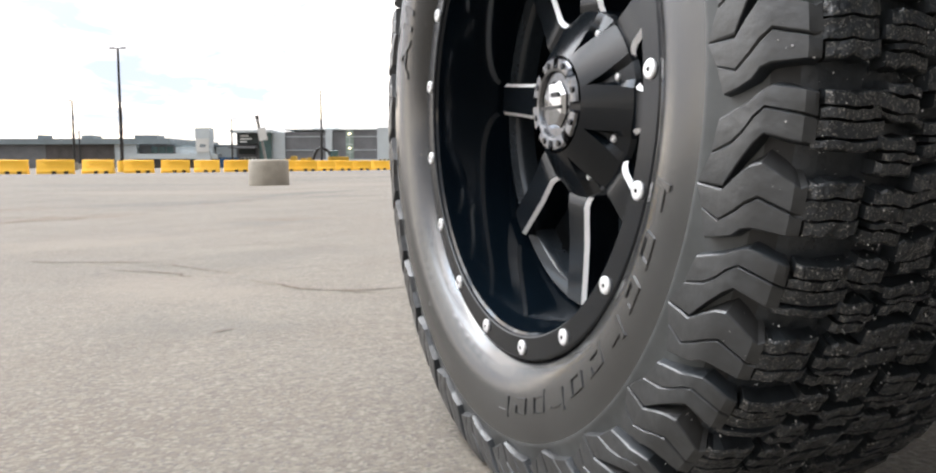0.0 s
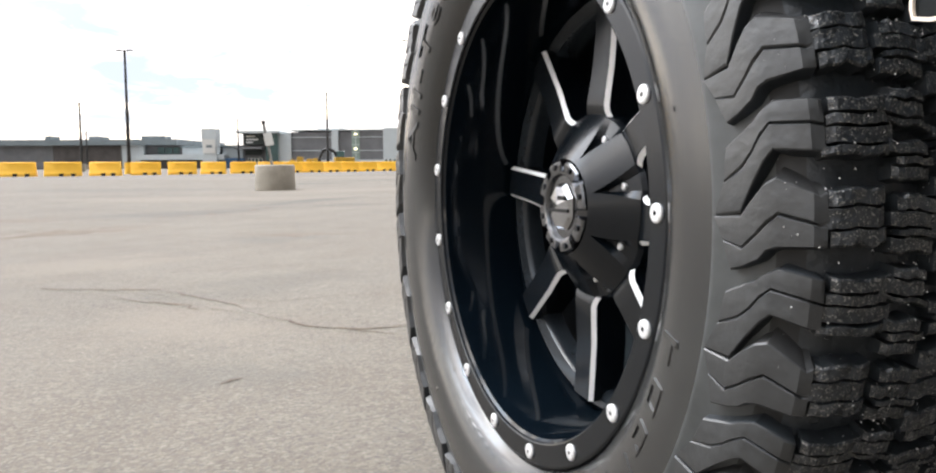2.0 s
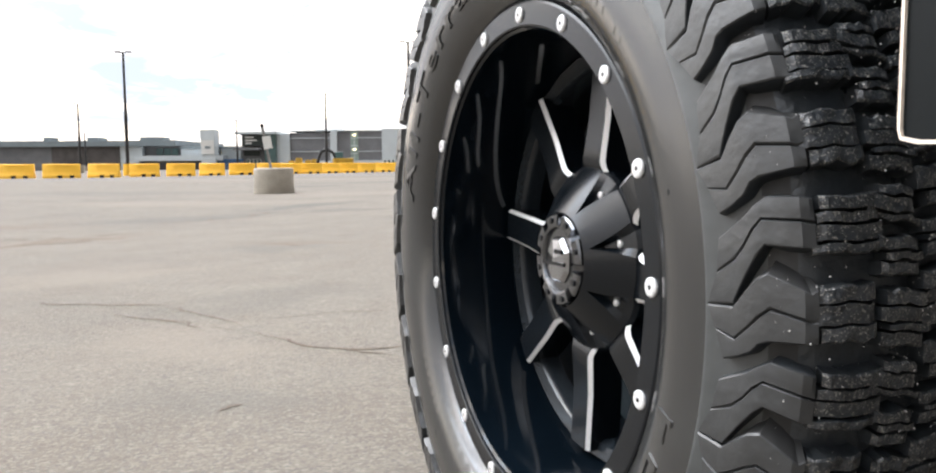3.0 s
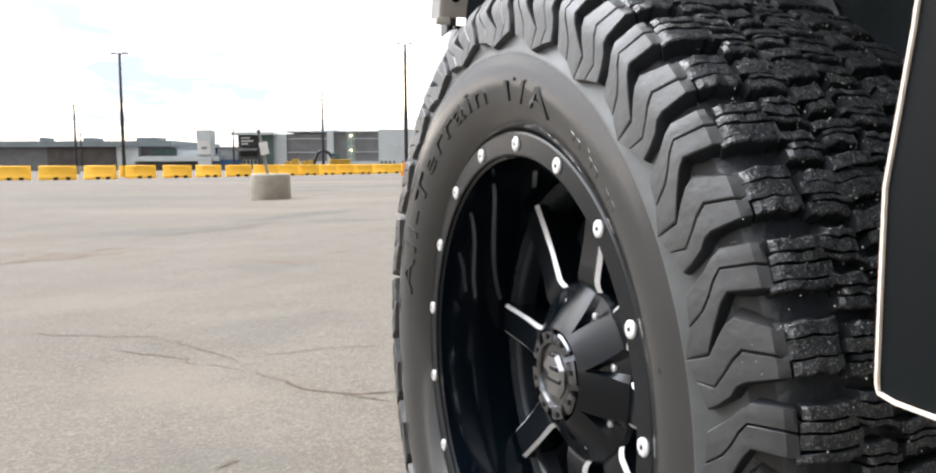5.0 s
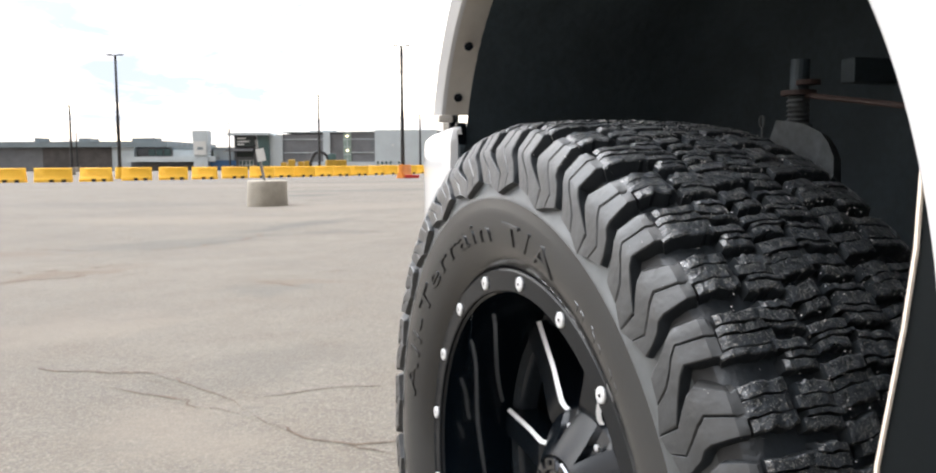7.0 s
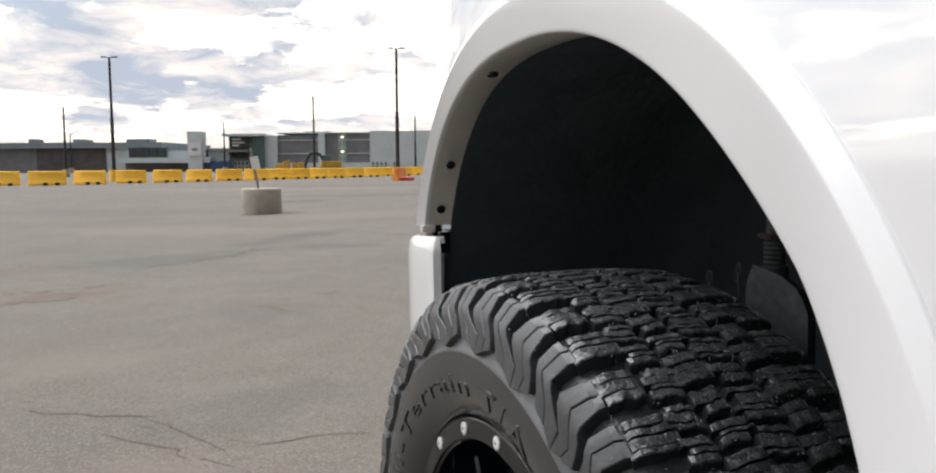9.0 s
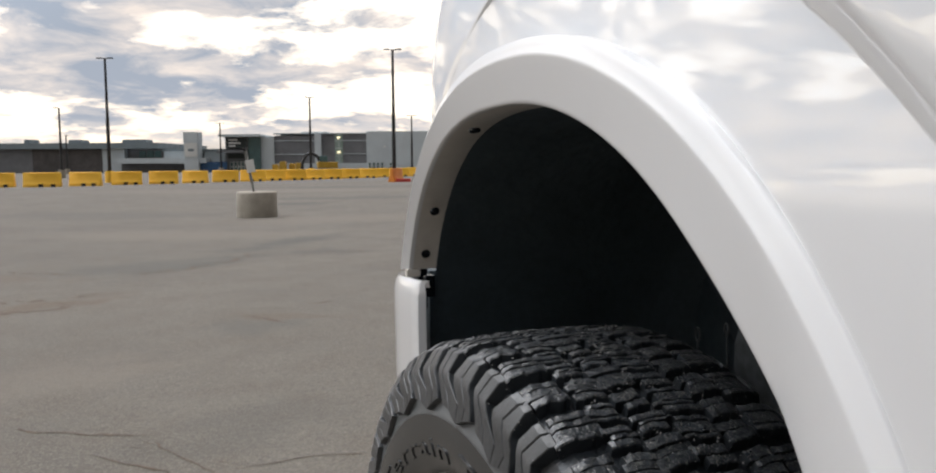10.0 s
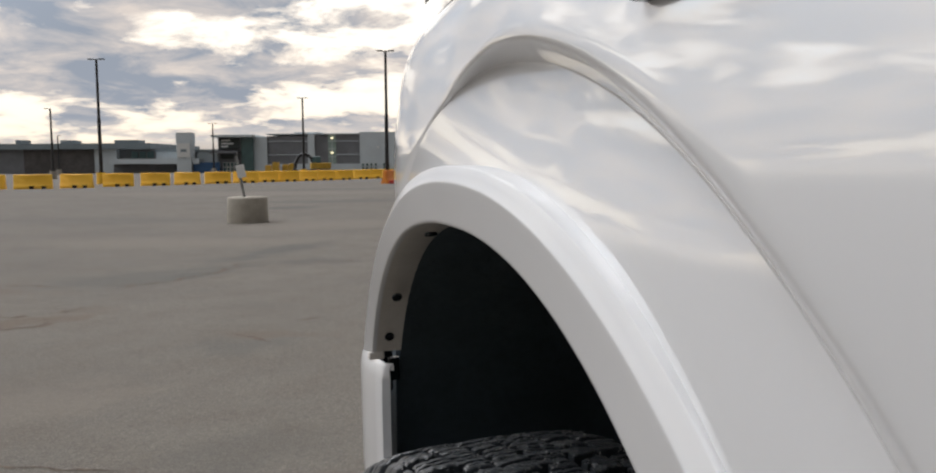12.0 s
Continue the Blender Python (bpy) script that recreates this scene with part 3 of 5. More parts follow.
def between(s, table):
    for (s0, v0), (s1, v1) in zip(table, table[1:]):
        if s <= s1:
            return v0 + (v1 - v0) * max(0.0, s - s0) / (s1 - s0)
    return table[-1][1]


def lug_slice(low, high, wall_low, wall_high, sides=1, shift=0.0, seed=0):
    """One half of a shoulder lug between two edges; walls give the slope of each side in degrees, station by station. Returns rows of (s, degrees, height)."""
    rows = []
    for i, ((s0, a0), (s1, a1)) in enumerate(zip(low, high)):
        row = []
        last = i == len(low) - 1
        for k, h in ((-1, -0.011), (0.0, -0.0016), (0.06, -0.0003), (0.35, 0.0), (0.65, 0.0), (0.94, -0.0003), (1.0, -0.0016), (2, -0.011)):
            if k == -1:
                s, a = s0 + (0.002 if last else 0.0), a0 - wall_low[i]
            elif k == 2:
                s, a = s1 + (0.002 if last else 0.0), a1 + wall_high[i]
            else:
                s, a = s0 + (s1 - s0) * k, a0 + (a1 - a0) * k
            top = between(s, HEIGHT)
            wear = 0.0007 * noise.noise(Vector((s * 190, a * 1.7, seed * 2.3))) if s > 0.13 else 0.0016 * noise.noise(Vector((s * 260, a * 2.6, seed * 2.3)))
            row.append((sides * s, a + shift, top + h + wear if h > -0.01 else h))
        rows.append(row)
    return rows


def lug_pieces(lug, wall_low, wall_high, sides=1, shift=0.0, seed=0):
    gap = [(s, a) for s, a in lug["sipe"]]
    under = [(s, a - g / 2) for (s, a), g in zip(gap, SIPE_GAP)]
    over = [(s, a + g / 2) for (s, a), g in zip(gap, SIPE_GAP)]
    thin = [0.0] * len(gap)
    return [lug_slice(lug["low"], under, wall_low, thin, sides, shift, seed), lug_slice(over, lug["high"], thin, wall_high, sides, shift, seed + 5)]


def shoulder_mesh(pieces, angle=0.0, flat=False):
    """Mesh of shoulder lug halves: wet towards the crown, dusty over the shoulder, groove walls in rubber darkened for
    shade.
    """
    verts, faces, mats = [], [], []
    for rows in pieces:
        base, w = len(verts), len(rows[0])
        for row in rows:
            for s, a, h in row:
                p = crown_point(s, h, FIRST + radians(a) + angle)
                verts.append(on_ground(p) if flat else p)
        for i in range(len(rows) - 1):
            dusty = 1 if rows[i][0][0] > 0 else 0
            for k in range(w - 1):
                q = base + i * w + k
                faces.append((q, q + 1, q + w + 1, q + w))
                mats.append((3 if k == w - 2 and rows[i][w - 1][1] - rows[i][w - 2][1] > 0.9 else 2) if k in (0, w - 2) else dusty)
        faces.append(tuple(base + k for k in range(w)))
        e = base + (len(rows) - 1) * w
        faces.append(tuple(e + w - 1 - k for k in range(w)))
        mats += [2, 1]
    return verts, faces, mats


STEEP = [0.45] * 7 + [0.3]
FLOOR_SLOPE = [1.2, 1.7, 1.9, 1.6, 1.2, 0.7, 0.1, 0.0]
SPIKE = [0.4, 0.4, 0.4, 0.35, 0.35, 0.3, 0.1, 0.0]
X_LUG = lug_pieces(LUG_X, STEEP, FLOOR_SLOPE, 1, 0.0, 1)
Y_LUG = lug_pieces(LUG_Y, SPIKE, STEEP, 1, 0.0, 2)
rnd = random.Random(11)
SHOULDERS = [X_LUG, Y_LUG, lug_pieces(LUG_X, STEEP, FLOOR_SLOPE, -1, 4.2, 3), lug_pieces(LUG_Y, SPIKE, STEEP, -1, 4.2, 4)]
BLOCKS = [
    centre_block(-2.7, 2.6, 0.085, 0.1252, 3, -0.5, 0.003, rnd),
    centre_block(4.4, 9.9, 0.084, 0.1252, 4, -0.2, -0.003, rnd),
    centre_block(1.5, 6.8, -0.1252, -0.085, 3, 0.5, 0.003, rnd),
    centre_block(8.6, 14.1, -0.1252, -0.084, 4, 0.2, -0.003, rnd),
]
# the crown's middle rows: (low s, high s, first angle, lean, lengths of the blocks)
for s0, s1, start, lean, lengths in ((0.047, 0.080, -3.4, 1.6, (5.3, 3.8, 3.7)), (0.004, 0.043, -6.1, -1.4, (4.0, 5.2, 3.6)), (-0.038, 0.000, -2.2, 1.2, (3.5, 4.1, 5.2)), (-0.080, -0.043, -5.0, -1.6, (5.0, 3.9, 3.9))):
    for length in lengths:
        BLOCKS.append(centre_block(start, start + length, s0 + rnd.uniform(-0.003, 0.003), s1 + rnd.uniform(-0.003, 0.003), rnd.choice((3, 4)) if length > 4.5 else rnd.choice((2, 3)), lean + rnd.uniform(-0.9, 0.9), rnd.choice((-0.006, 0.006)), rnd))
        start += length + 0.53
MAKERS = [(lambda angle, flat, p=p: shoulder_mesh(p, angle, flat)) for p in SHOULDERS] + [(lambda angle, flat, b=b: lug_mesh(b, angle, flat)) for b in BLOCKS]
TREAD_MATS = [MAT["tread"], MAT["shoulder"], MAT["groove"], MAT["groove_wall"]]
for maker in MAKERS:
    shared = None
    for k in range(PITCHES):
        angle = k * TURN
        middle = (angle + FIRST + 0.1 * TURN) % (2 * math.pi)
        if abs(middle - math.pi) < 0.70:
            v, fc, fm = maker(angle, True)
            sharpen(mesh_object("tread_block", v, fc, TREAD_MATS, tyre, face_mats=fm, smooth=True), 24)
        elif shared is None:
            v, fc, fm = maker(0.0, False)
            first = sharpen(mesh_object("tread_block", v, fc, TREAD_MATS, tyre, face_mats=fm, smooth=True), 24)
            first.matrix_basis = Matrix.Rotation(angle, 4, "Y")
            shared = first.data
        else:
            ob = new("tread_block", shared)
            ob.parent = tyre
            ob.matrix_basis = Matrix.Rotation(angle, 4, "Y")


def build_grit_and_glints():
    """Road grit caught on the wet tread; part of the pale grains stand in for wet glints."""
    rnd = random.Random(3)
    verts, faces = [], []
    for i in range(6200):
        a = rnd.uniform(-2.6, 0.35)
        s = rnd.uniform(-0.11, 0.150)
        if noise.noise(Vector((a * 9, s * 40, 2.0))) < -0.12:
            continue
        if s > 0.075 and rnd.random() < 0.72:
            continue
        size = rnd.choice((0.0002, 0.0003, 0.0003, 0.0004, 0.0004, 0.0005, 0.0007, 0.0009))
        c = crown_point(s, 0.0117, a)
        base = len(verts)
        for d in ((1, 0, 0), (-1, 0, 0), (0, 1, 0), (0, -1, 0), (0, 0, 1), (0, 0, -1)):
            verts.append(on_ground(c + Vector(d) * size * rnd.uniform(0.6, 1.3)))
        for tri in ((0, 2, 4), (2, 1, 4), (1, 3, 4), (3, 0, 4), (2, 0, 5), (1, 2, 5), (3, 1, 5), (0, 3, 5)):
            faces.append(tuple(base + q for q in tri))
    ob = mesh_object("grit", verts, faces, MAT["grit"], tyre, "pale specks on the tread for road grit and wet glints")
    tagged(ob, kind="stuff")


build_grit_and_glints()


def sidewall_point(a, r, h):
    for (o0, r0), (o1, r1) in zip(TYRE_PROFILE[1:12], TYRE_PROFILE[2:13]):
        if r0 <= r <= r1:
            o = o0 + (o1 - o0) * (r - r0) / (r1 - r0)
            return on_ground(Vector((r * math.sin(a), o + h, r * math.cos(a))))
    return on_ground(Vector((r * math.sin(a), 0.03 + h, r * math.cos(a))))


def raised_bar(bars, name, label, high=0.0022):
    """Moulded strokes on the sidewall: (start angle, end angle, inner radius, outer radius), angles in degrees."""
    verts, faces = [], []
    for a0, a1, r0, r1 in bars:
        base, n = len(verts), 4
        for i in range(n + 1):
            a = radians(a0 + (a1 - a0) * i / n)
            for r, h in ((r0, -0.001), (r0 + 0.001, high), (r1 - 0.001, high), (r1, -0.001)):
                verts.append(sidewall_point(a, r, h))
        for i in range(n):
            for k in range(3):
                q, w = base + 4 * i + k, base + 4 * (i + 1) + k
                faces.append((q, q + 1, w + 1, w))
        faces += [(base, base + 1, base + 2, base + 3), (base + 4 * n + 3, base + 4 * n + 2, base + 4 * n + 1, base + 4 * n)]
    return mesh_object(name, verts, faces, MAT["sidewall"], tyre, label)


def letter_mesh(text, size):
    cu = bpy.data.curves.new("letters", "FONT")
    cu.body, cu.size, cu.extrude, cu.space_character = text, size, 0.0016, 1.12
    cu.resolution_u = 3
    tmp = bpy.data.objects.new("letters", cu)
    me = bpy.data.meshes.new_from_object(tmp)
    bpy.data.objects.remove(tmp)
    return me


def sidewall_text(text, size, start, end, radius, label):
    """Raised letters bent round the sidewall between two angles in degrees from the top, running clockwise as seen from outside."""
    width = max(v.co.x for v in letter_mesh(text, size).vertices)
    for i, ch in enumerate(text):
        if ch == " ":
            continue
        me = letter_mesh(ch, size)
        shift = max(v.co.x for v in letter_mesh(text[:i + 1], size).vertices) - max(v.co.x for v in me.vertices)
        for v in me.vertices:
            a = radians(start + (end - start) * (v.co.x + shift) / width)
            v.co = sidewall_point(a, radius + v.co.y, 0.0004 + v.co.z)
        me.materials.append(MAT["sidewall"])
        ob = new("raised_letter", me)
        ob.parent = tyre
        tagged(ob, label)


sidewall_text("All-Terrain", 0.037, 80.0, 4.0, 0.3245, "moulded letter on the sidewall")
sidewall_text("T/A", 0.038, -2.8, -24.0, 0.3250, "moulded letter on the sidewall")
# maker's name as plain strokes
for k in range(10):
    a = -104.0 - k * 7.6
    tall, low = 0.352 if k % 3 == 0 else 0.346, 0.322 if k in (4, 7) else 0.328
    bars = [(a, a - 0.9, low, tall), (a - 0.9, a - 3.9, 0.3435, 0.346)]
    if k % 3:
        bars += [(a - 0.9, a - 3.9, 0.328, 0.3305), (a - 3.9, a - 4.8, 0.328 if k % 2 else 0.336, 0.346)]
    raised_bar(bars, "raised_stroke", "moulded stroke on the sidewall", 0.0014)

small = []
for k in (0, 1, 3, 4, 6, 7):
    small.append((-33.0 - k * 2.3, -34.2 - k * 2.3, 0.330, 0.340))
for k in range(7):
    small.append((-14.0 - k * 3.4, -16.0 - k * 3.4, 0.301, 0.306))
for k in range(8):
    small.append((118.0 + k * 2.6, 119.4 + k * 2.6, 0.318, 0.327))
for k in range(6):
    small.append((150.0 + k * 4.0, 152.2 + k * 4.0, 0.306, 0.312))
for mark in small:
    raised_bar([mark], "raised_mark", "small moulded mark on the sidewall", 0.0005)
for a in (18, 64, 100, 140, 205, -40, -75):
    raised_bar([(a, a + 0.7, 0.300, 0.345)], "raised_rib", "thin moulded rib across the sidewall", 0.0007)

# ----- front wheel: rim
BARREL = [(-0.009, 0.292), (-0.006, 0.289), (-0.006, 0.2635), (-0.009, 0.2605), (-0.030, 0.2580), (-0.06, 0.2555), (-0.10, 0.2520), (-0.16, 0.2465), (-0.24, 0.243), (-0.25, 0.262), (-0.262, 0.262), (-0.262, 0.280), (-0.258, 0.290)]
bv, bf = revolve(BARREL, 128)
rim = mesh_object("rim", bv, bf, MAT["gloss_black"], truck, "deep gloss-black alloy rim with milled spoke edges")
sharpen(rim, 30)
rim.matrix_basis = STEER @ Matrix.Translation((0, 0, 0))

RING = [(-0.010, 0.2930), (-0.0035, 0.2910), (-0.0022, 0.2885), (-0.0022, 0.2660), (-0.0035, 0.2640), (-0.010, 0.2630)]
rv, rf = revolve(RING, 128)
sharpen(mesh_object("lock_ring", rv, rf, MAT["satin_black"], rim, "satin black outer ring"), 14)


def ring_bolt():
    """A flat bright bolt head with a dark socket."""
    bm = bmesh.new()
    tube(bm, (0, -0.0030, 0), (0, -0.0004, 0), 0.0086, 0.0084, 24)
    tube(bm, (0, -0.0004, 0), (0, 0.0006, 0), 0.0084, 0.0066, 24)
    for v in tube(bm, (0, 0.0006, 0), (0, 0.0009, 0), 0.0022, 0.0020, 6):
        for f in v.link_faces:
            f.material_index = 1
    return bm


bolt = None
for k in range(17):
    a = radians(-3.5 - 21.17 * k)
    m = Matrix.Translation((0.277 * math.sin(a), 0, 0.277 * math.cos(a))) @ Matrix.Rotation(k * 0.7, 4, "Y")
    if bolt is None:
        bolt = part("ring_bolt", ring_bolt(), [MAT["steel"], MAT["satin_black"]], rim, "zinc-plated bolt", smooth=False)
    else:
        ob = new("ring_bolt", bolt.data)
        ob.parent = rim
        tagged(ob, "zinc-plated bolt")
    (bolt if k == 0 else ob).matrix_basis = m


def spoke():
    """A spoke along local z with a black face and milled bevels that flare into the next spoke at the root."""
    stations = [(0.0985, 0.0398), (0.1003, 0.0350), (0.1030, 0.0308), (0.107, 0.0276), (0.112, 0.0256), (0.119, 0.0243), (0.135, 0.0233), (0.165, 0.0227), (0.20, 0.0222), (0.2385, 0.0222)]
    verts, faces, mats = [], [], []
    for r, w in stations:
        t = (r - 0.0985) / 0.140
        face = -0.0920 - 0.012 * max(0.0, 1 - (r - 0.0985) / 0.026) ** 2 - 0.004 * math.sin(math.pi * min(1.0, t * 1.1)) - 0.009 * t
        inset = min(0.0050, w * 0.20)
        for x, o in ((-w, face - 0.045), (-w, face - 0.0045), (-w + inset, face), (w - inset, face), (w, face - 0.0045), (w, face - 0.045)):
            verts.append((x, o, r))
    for i in range(len(stations) - 1):
        q, p = 6 * i, 6 * (i + 1)
        for k in range(5):
            faces.append((q + k, q + k + 1, p + k + 1, p + k))
            mats.append(1 if k in (1, 3) else 0)
    e = 6 * (len(stations) - 1)
    faces += [(5, 4, 3, 2, 1, 0), tuple(e + k for k in range(6))]
    mats += [0, 0]
    return verts, faces, mats


sv, sf, sm = spoke()
one = None
for k in range(8):
    if one is None:
        one = ob = mesh_object("spoke", sv, sf, [MAT["satin_black"], MAT["milled"]], rim, "black spoke with milled bright edges", face_mats=sm)
        sharpen(ob, 25)
    else:
        ob = new("spoke", one.data)
        ob.parent = rim
        tagged(ob, "black spoke with milled bright edges")
    ob.matrix_basis = Matrix.Rotation(radians(-6 + 45 * k), 4, "Y")

# step ring behind the spokes and the dark hub carrier
STEP = [(-0.114, 0.2470), (-0.118, 0.2315), (-0.122, 0.2285), (-0.128, 0.2270), (-0.145, 0.226), (-0.15, 0.2455)]
pv, pf = revolve(STEP, 96)
sharpen(mesh_object("spoke_ring", pv, pf, MAT["cast_grey"], rim, "satin grey ring behind the spokes"), 30)
CARRIER = [(-0.154, 0.0), (-0.154, 0.10), (-0.17, 0.16), (-0.19, 0.20), (-0.20, 0.243)]
pv, pf = revolve(CARRIER, 48)
mesh_object("brake_disc", pv, pf, MAT["liner"], rim, "dark brake parts behind the spokes", smooth=True)


def hub_cone():
    """A cone with eight pockets cut into it: each is a triangle with its point towards the cap and a flat floor square to the axle."""
    verts, faces = [], []
    steps = [0.0, 0.06, 0.12, 0.18, 0.24, 0.34, 0.44, 0.54, 0.64, 0.74, 0.84, 0.93, 1.0]
    start, wide = 0.12, 11.5

    def put(t, d, o, middle):
        a = radians(middle + d)
        r = 0.056 + 0.055 * t
        verts.append((r * math.sin(a), o, r * math.cos(a)))

    def skin(t):
        return -0.0620 - 0.0380 * t ** 1.05 - (0.004 if t > 0.98 else 0.0)

    def edge(t):
        return wide * max(0.0, (t - start) / (1 - start)) ** 0.9

    def bed(t):
        return skin(t) - 0.0015 - 0.0135 * min(1.0, (t - start) / 0.12) * (1 - t) ** 0.8

    def grid(first, rows, cols):
        for j in range(rows - 1):
            for i in range(cols - 1):
                q = first + j * cols + i
                faces.append((q, q + 1, q + cols + 1, q + cols))

    for k in range(8):
        middle = -28.5 - 45 * k
        low = [t for t in steps if t >= start]
        for side in (-1, 1):
            first = len(verts)
            for t in steps:
                for i in range(6):
                    put(t, side * (22.5 + (edge(t) - 22.5) * i / 5), skin(t), middle)
            grid(first, len(steps), 6)
            first = len(verts)
            for t in low:
                put(t, side * edge(t), skin(t), middle)
                put(t, side * 0.50 * edge(t), bed(t), middle)
            grid(first, len(low), 2)
        first = len(verts)
        for t in low:
            for i in range(-2, 3):
                put(t, 0.50 * edge(t) * i / 2, bed(t), middle)
        grid(first, len(low), 5)
        first = len(verts)
        for i in range(-9, 10):
            d = 22.5 * i / 9
            put(1.0, d, bed(1.0) if abs(d) < 0.5 * wide else skin(1.0), middle)
            put(0.95, d, -0.155, middle)
        for i in range(18):
            faces.append((first + 2 * i, first + 2 * i + 2, first + 2 * i + 3, first + 2 * i + 1))
    return sharpen(mesh_object("hub_cone", verts, faces, MAT["satin_black"], rim, "satin black faceted hub cone"), 24)


hub_cone()
lug = None
for k in range(8):
    a = radians(-28.5 - 45 * k)
    if lug is None:
        bm = bmesh.new()
        tube(bm, (0, -0.112, 0), (0, -0.0905, 0), 0.0044, 0.0043, 16)
        tube(bm, (0, -0.0905, 0), (0, -0.0895, 0), 0.0043, 0.0028, 16)
        lug = ob = part("hub_bolt", bm, MAT["steel"], rim, "small bright hub bolt")
    else:
        ob = new("hub_bolt", lug.data)
        ob.parent = rim
        tagged(ob, "small bright hub bolt")
    ob.matrix_basis = Matrix.Translation((0.0870 * math.sin(a), 0, 0.0870 * math.cos(a)))


def centre_cap():
    """The hub's end plate: a notched rim round a dished middle."""
    verts, faces = [], []
    seg = 128
    prof = [(-0.068, 0.0550), (-0.0600, 0.0545), (-0.0575, 0.0525), (-0.0570, 0.0415), (-0.0580, 0.0385), (-0.0620, 0.0365), (-0.0625, 0.0)]
    for o, r in prof:
        for i in range(seg):
            a = 2 * math.pi * i / seg
            d = (math.degrees(a) + 6 + 22.5) % 45 - 22.5
            oo = o - (0.007 if abs(d) < 5.5 and 0.045 < r < 0.0549 else 0.0)
            rr = r - (0.007 if abs(d) < 5.5 and r > 0.050 else 0.0)
            verts.append((rr * math.sin(a), oo, rr * math.cos(a)))
    for j in range(len(prof) - 1):
        for i in range(seg):
            k = (i + 1) % seg
            faces.append((j * seg + i, j * seg + k, (j + 1) * seg + k, (j + 1) * seg + i))
    return sharpen(mesh_object("centre_cap", verts, faces, MAT["dark_chrome"], rim, "dark chrome notched centre cap"), 30)


centre_cap()
screw = None
for k in range(8):
    a = radians(16.5 + 45 * k)
    if screw is None:
        bm = bmesh.new()
        tube(bm, (0, -0.0585, 0), (0, -0.0555, 0), 0.0038, 0.0034, 12)
        screw = ob = part("cap_screw", bm, MAT["gloss_black"], rim)
    else:
        ob = new("cap_screw", screw.data)
        ob.parent = rim
    ob.matrix_basis = Matrix.Translation((0.0470 * math.sin(a), 0, 0.0470 * math.cos(a)))


def cap_emblem():
    """A plain faceted bright shield in the cap's middle."""
    bm = bmesh.new()
    outline = [(-0.010, 0.030), (0.010, 0.030), (0.026, 0.012), (0.026, -0.014), (0.012, -0.030), (-0.012, -0.030), (-0.026, -0.014), (-0.026, 0.012)]
    rim_v = [bm.verts.new((x * 0.92, -0.0610, z * 0.90)) for x, z in outline]
    mid_v = [bm.verts.new((x * 0.79, -0.0560, z * 0.77)) for x, z in outline]
    peak = bm.verts.new((0, -0.0530, 0.002))
    for i in range(8):
        j = (i + 1) % 8
        bm.faces.new((rim_v[i], rim_v[j], mid_v[j], mid_v[i]))
        bm.faces.new((mid_v[i], mid_v[j], peak))
    return part("emblem", bm, MAT["chrome"], rim, "plain bright shield emblem")


cap_emblem()
bm = bmesh.new()
box(bm, -0.024, 0.024, -0.0558, -0.0535, -0.006, -0.002)
box(bm, -0.018, -0.001, -0.0556, -0.0530, 0.008, 0.013)
part("emblem_band", bm, MAT["satin_black"], rim, "dark bands across the emblem")

# ----- body: fender, flare and well, lofted between arch-shaped rings


def side_line(f):
    """How far the body's side lies outboard of the wheel's ring, along the truck."""
    return (-0.04 * f if f < 0 else -0.02 * f) - 0.05 * f * f - (0.30 * (f - 0.55) ** 2 if f > 0.55 else 0.0)


def arch(ring, phi):
    """A point of an arch-shaped ring: (middle, front half length, foot height, rise, front squareness, rear half length, rear squareness), phi from -90 (rear foot) to 90 (front foot)."""
    fc, a, zc, b, n, rear_a, rear_n = ring
    if phi < 0:
        a, n = rear_a, rear_n
    s, c = math.sin(radians(phi)), max(0.0, math.cos(radians(phi)))
    return fc + a * math.copysign(abs(s) ** (2 / n), s), zc + b * c ** (2 / n)


LIP = (-0.040, 0.547, 0.668, 0.502, 2.34, 0.5375, 2.318)
FACE = (-0.058, 0.564, 0.652, 0.540, 2.30, 0.556, 2.30)
CREASE = (-0.0645, 0.6024, 0.643, 0.5712, 2.187, 0.6006, 2.2675)
SEAM = (-0.0635, 0.6149, 0.638, 0.5906, 2.157, 0.6106, 2.316)
BAND_LOW = (-0.1047, 0.6817, 0.720, 0.5966, 1.567, 0.6654, 1.993)
BAND_TOP = (-0.2043, 0.831, 0.600, 0.7242, 1.914, 0.6004, 2.028)


def blend(r0, r1, t):
    return tuple(x + (y - x) * t for x, y in zip(r0, r1))


def loft(rings, phis):
    """Rings of (arch, offset or a function of (f, z)) give a grid of verts and faces in truck space."""
    verts, faces = [], []
    for ring, off in rings:
        for phi in phis:
            f, z = arch(ring, phi)
            verts.append((f, side_line(f) + (off(f, z) if callable(off) else off), z))
    w = len(phis)
    for j in range(len(rings) - 1):
        for i in range(w - 1):
            faces.append((j * w + i, j * w + i + 1, (j + 1) * w + i + 1, (j + 1) * w + i))
    return verts, faces


def tumble(f, z):
    """The upper body rolls in towards the bonnet, gently and then fast."""
    if z > 1.48:
        return -0.115 - 1.47 * (z - 1.48)
    return -0.75 * max(0.0, z - 1.222) ** 2 - 4.5 * max(0.0, z - 1.36) ** 2


FLARE_PHIS = [-90 + 1.5 * i for i in range(102)]


def curl(depth, share=1.0):
    """An offset that tucks in towards the flare's rear foot."""
    return lambda f, z: depth - share * min(0.0095, 1.0 * max(0.0, -f - 0.40) ** 2)


